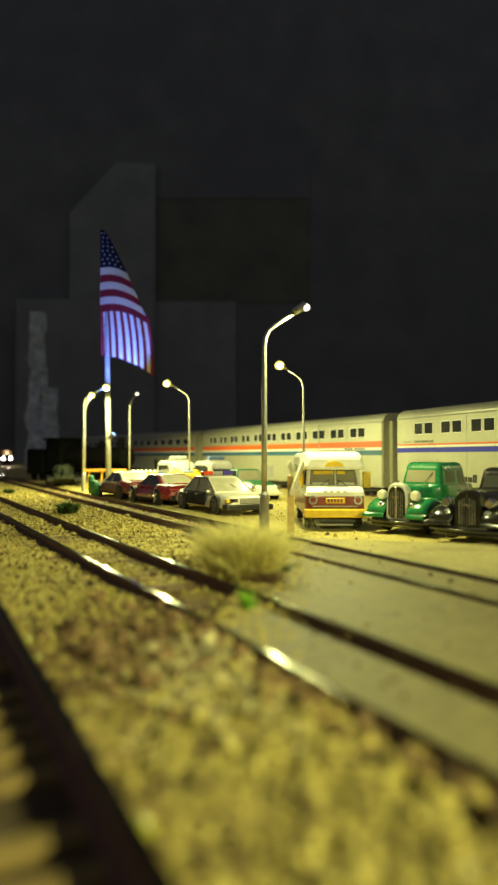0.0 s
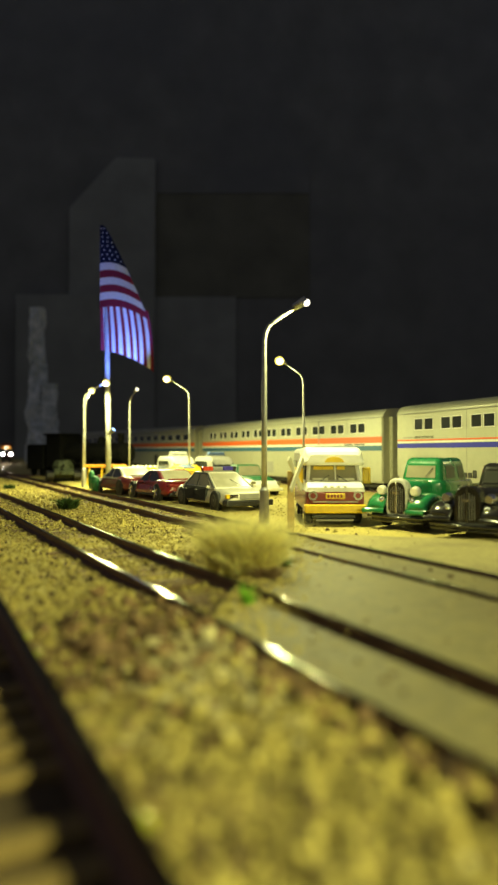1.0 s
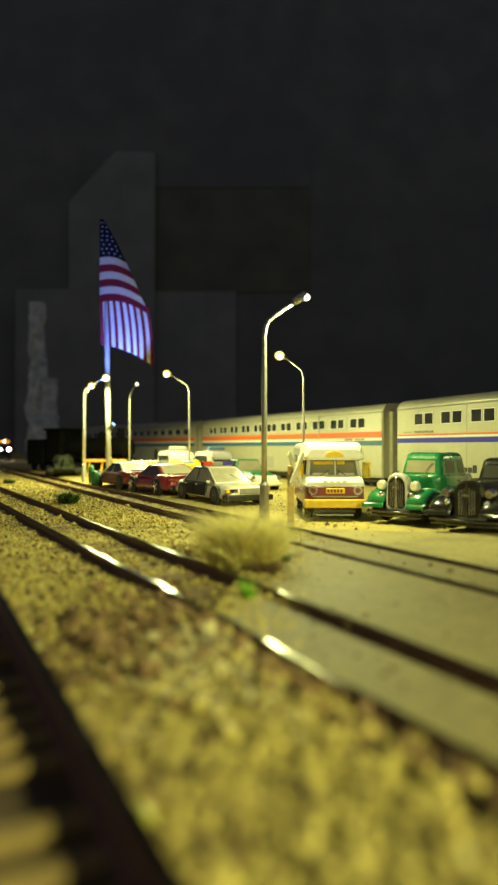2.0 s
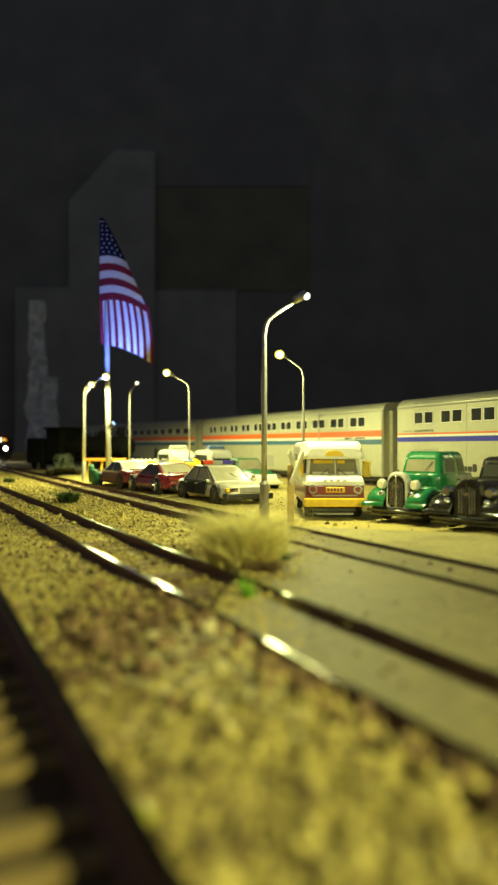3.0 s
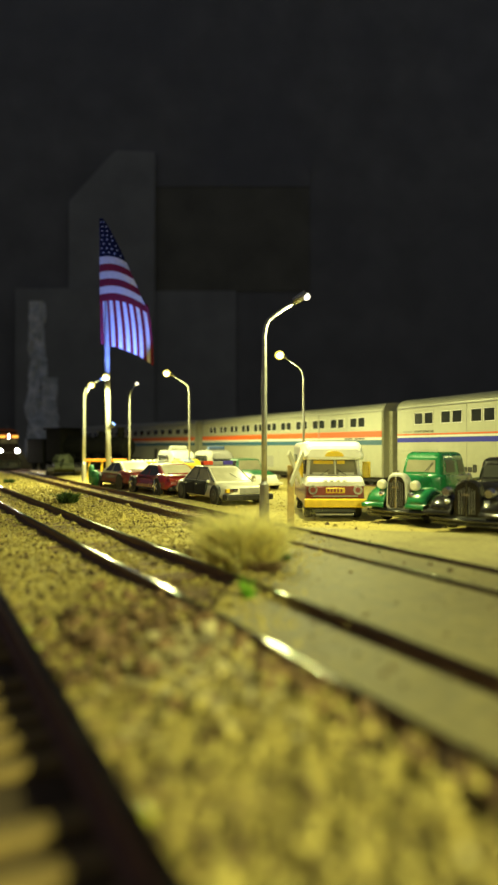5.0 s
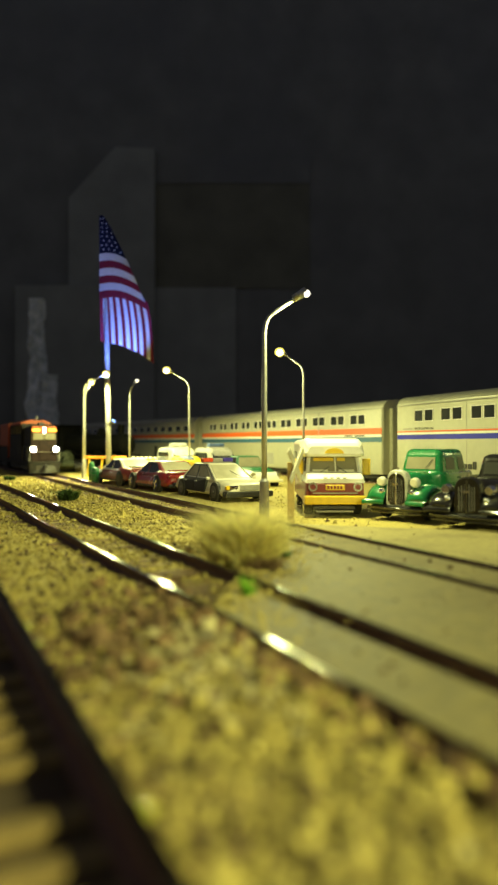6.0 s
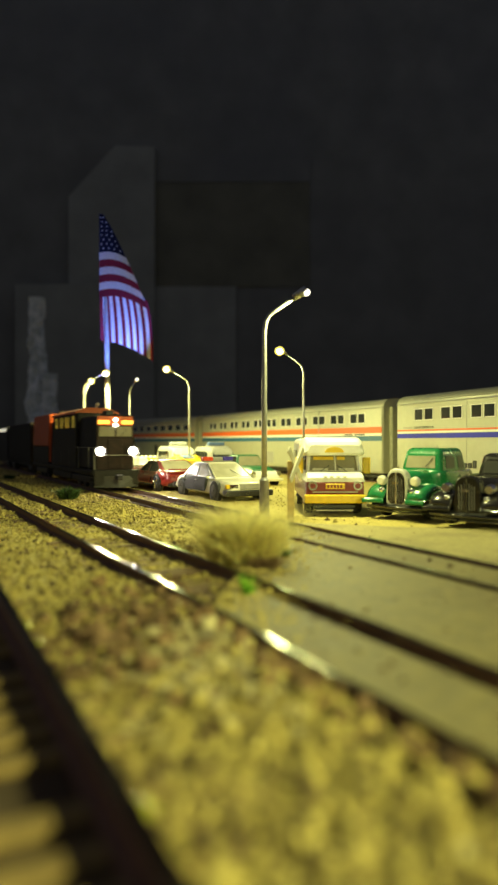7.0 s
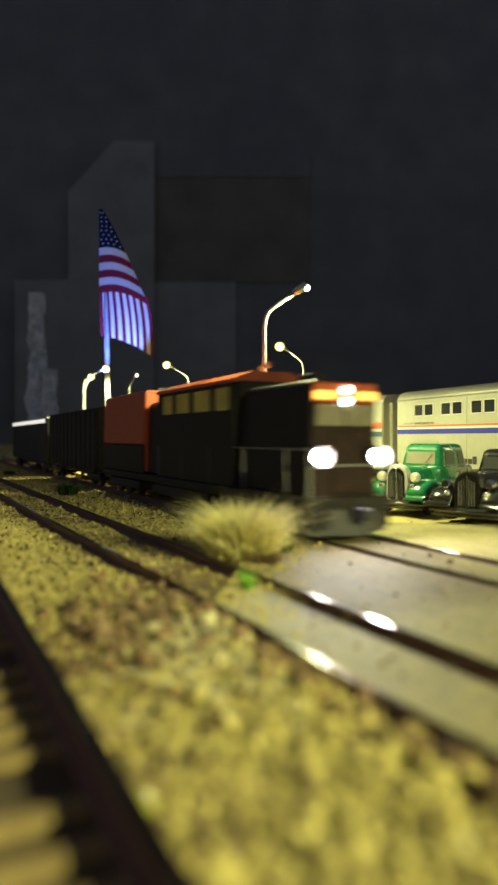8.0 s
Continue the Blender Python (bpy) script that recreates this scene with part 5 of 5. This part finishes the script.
# ---- far left: tank, steam engine, rock pillar ----
def tank():
    t = thing("army_tank", place(-185, 645, -0.9, -72), "olive drab model tank parked by the track", "tank")
    part("hull", loft([ring_x(x, z0, z1, 9.5, 9, 0.8) for x, z0, z1 in ((-38, 6, 11), (-34, 3, 12), (28, 3, 12), (38, 7, 9.5))]), OLIVE, t)
    tur = part("turret", loft([[(x * k, y * k, z) for x, y in ((-16, -9), (8, -10), (16, -5), (16, 5), (8, 10), (-16, 9))] for z, k in ((12, 1.0), (15, 1.0), (19, 0.78), (19.6, 0.6))]), OLIVE, t)
    part("gun_barrel", cyl((14, 0, 15.5), (54, 0, 16.5), 1.0), OLIVE, tur)
    part("hatch", cyl((-3, 4, 19.4), (-3, 4, 20.6), 2.8, n=14), OLIVE, tur)
    for s in (-1, 1):
        tr = part("track_belt", loft([ring_x(x, z0, z1, 3, 3, 0.5) for x, z0, z1 in ((-40, 4, 8), (-36, 1, 9), (34, 1, 9), (40, 5, 8))]), BLACK, t)
        tr.matrix_basis = place(0, s * 12.5)
        for k in range(7):
            part("road_wheel", cyl((-28 + 9 * k, s * 15.2, 4), (-28 + 9 * k, s * 16.0, 4), 3.2, n=14), OLIVE, t)
    return t


SOOT = mat("matt sooty black iron", (0.008, 0.008, 0.008), 0.9, 0, 300, 0.3, 0.1)
SOOT.node_tree.nodes["Principled BSDF"].inputs["Specular IOR Level"].default_value = 0.08


def steam_engine():
    t = thing("steam_locomotive", place(-168, 706, 0, math.degrees(math.atan2(-0.6, 0.8))), "black steam locomotive standing in the dark", "locomotive")
    part("boiler", cyl((-40, 0, 26), (52, 0, 26), 11.5, 11, 24), SOOT, t)
    part("smokebox_door", cyl((52, 0, 26), (54, 0, 26), 9, 7, 20), SOOT, t)
    part("cab", box(-66, -40, -15, 15, 10, 46, 0.8), SOOT, t)
    part("cab_roof", box(-70, -38, -16.5, 16.5, 45.6, 48, 0.8), SOOT, t)
    part("chimney", cyl((42, 0, 36), (42, 0, 47), 3.2, 3.8), SOOT, t)
    part("dome", ball((12, 0, 37), 5.5, 1, 1, 1.3), SOOT, t)
    part("dome", ball((-18, 0, 37), 5.0, 1, 1, 1.2), SOOT, t)
    part("running_board", box(-40, 56, -15, 15, 14, 15.2, 0.2, 1), SOOT, t)
    part("frame", box(-66, 56, -9, 9, 4, 14, 0.6), SOOT, t)
    part("tender", box(-104, -72, -14, 14, 7, 36, 1.2), SOOT, t)
    for s in (-1, 1):
        for x in (-28, -6, 16):
            part("driving_wheel", join(cyl((x, s * 8.4, 9.5), (x, s * 10.6, 9.5), 9.4, n=24), cyl((x, s * 10.6, 9.5), (x, s * 11.2, 9.5), 2.0, n=10)), SOOT, t)
        part("side_rod", box(-28, 16, s * 11.6 - 0.4, s * 11.6 + 0.4, 7.6, 9.2, 0.2, 1), BLACK, t)
        part("cylinder", cyl((34, s * 12, 11), (48, s * 12, 11), 5, n=16), SOOT, t)
        for x in (-96, -80, 34, 48):
            part("wheel", cyl((x, s * 8, 5), (x, s * 10, 5), 5, n=18), SOOT, t)
    return t


tank()
steam_engine()


def rock_pillar():
    t = thing("rock_tower", place(-477, 1500, -2), "pale grey plaster rock tower in the dark room", "rock")
    for name, cx, cy, base, top, seed in (("spire", -14, 0, 21, 363, 0.0), ("shoulder", 20, -14, 19, 186, 5.0), ("foot", 2, -20, 27, 90, 9.0)):
        rings = []
        for j in range(61):
            z = top * j / 60
            ring = []
            for i in range(44):
                a = i * math.tau / 44
                c, d = math.cos(a), math.sin(a)
                r = base * (1 - 0.25 * j / 60) * (1 + 0.5 * noise.noise(Vector((c * 1.6 + seed, d * 1.6, z / 50))) + 0.25 * noise.noise(Vector((c * 5, d * 5 + seed, z / 18))) + 0.25 * noise.noise(Vector((c * 11, d * 11, z / 7 + seed))))
                ring.append((cx + r * c, cy + r * d, z))
            rings.append(ring)
        part(name, loft(rings), ROCK, t)
    return t


rock_pillar()

loco = locomotive()
car_a = boxcar(144, LOCO_DARK, LOCO_FACE, "dark freight car with a dull maroon roof", 46)
car_b = boxcar(190, BLACK, WHITE, "dark freight car with a pale fascia made to glow under its roof", 45)
# the pale fascia is made to glow, since no lamp reaches this side
part("glow_fascia", box(-182, -8, -14.2, -13.9, 39.0, 41.8), STRIP_GLOW, car_b, "pale fascia brightened by its own glow")


# ---- the passing train ----
def line_pose(front_back, length):
    """The pose of a car whose nose stands front_back millimetres behind the end point of the run."""
    p = along(LINE_C, 172.5, front_back + 2.0)
    q = along(LINE_C, 172.5, front_back + 2.0 + length)
    d = p - q
    return place(p.x, p.y, 0, math.degrees(math.atan2(d.y, d.x)))


def motions():
    times = [0.5 * k for k in range(17)]
    speed = 224.0
    for ob, lead, length in ((loco, 0, 204), (car_a, 212, 144), (car_b, 362, 190)):
        walk(ob, [(t, line_pose(speed * (8.0 - t) + lead, length)) for t in times])


motions()
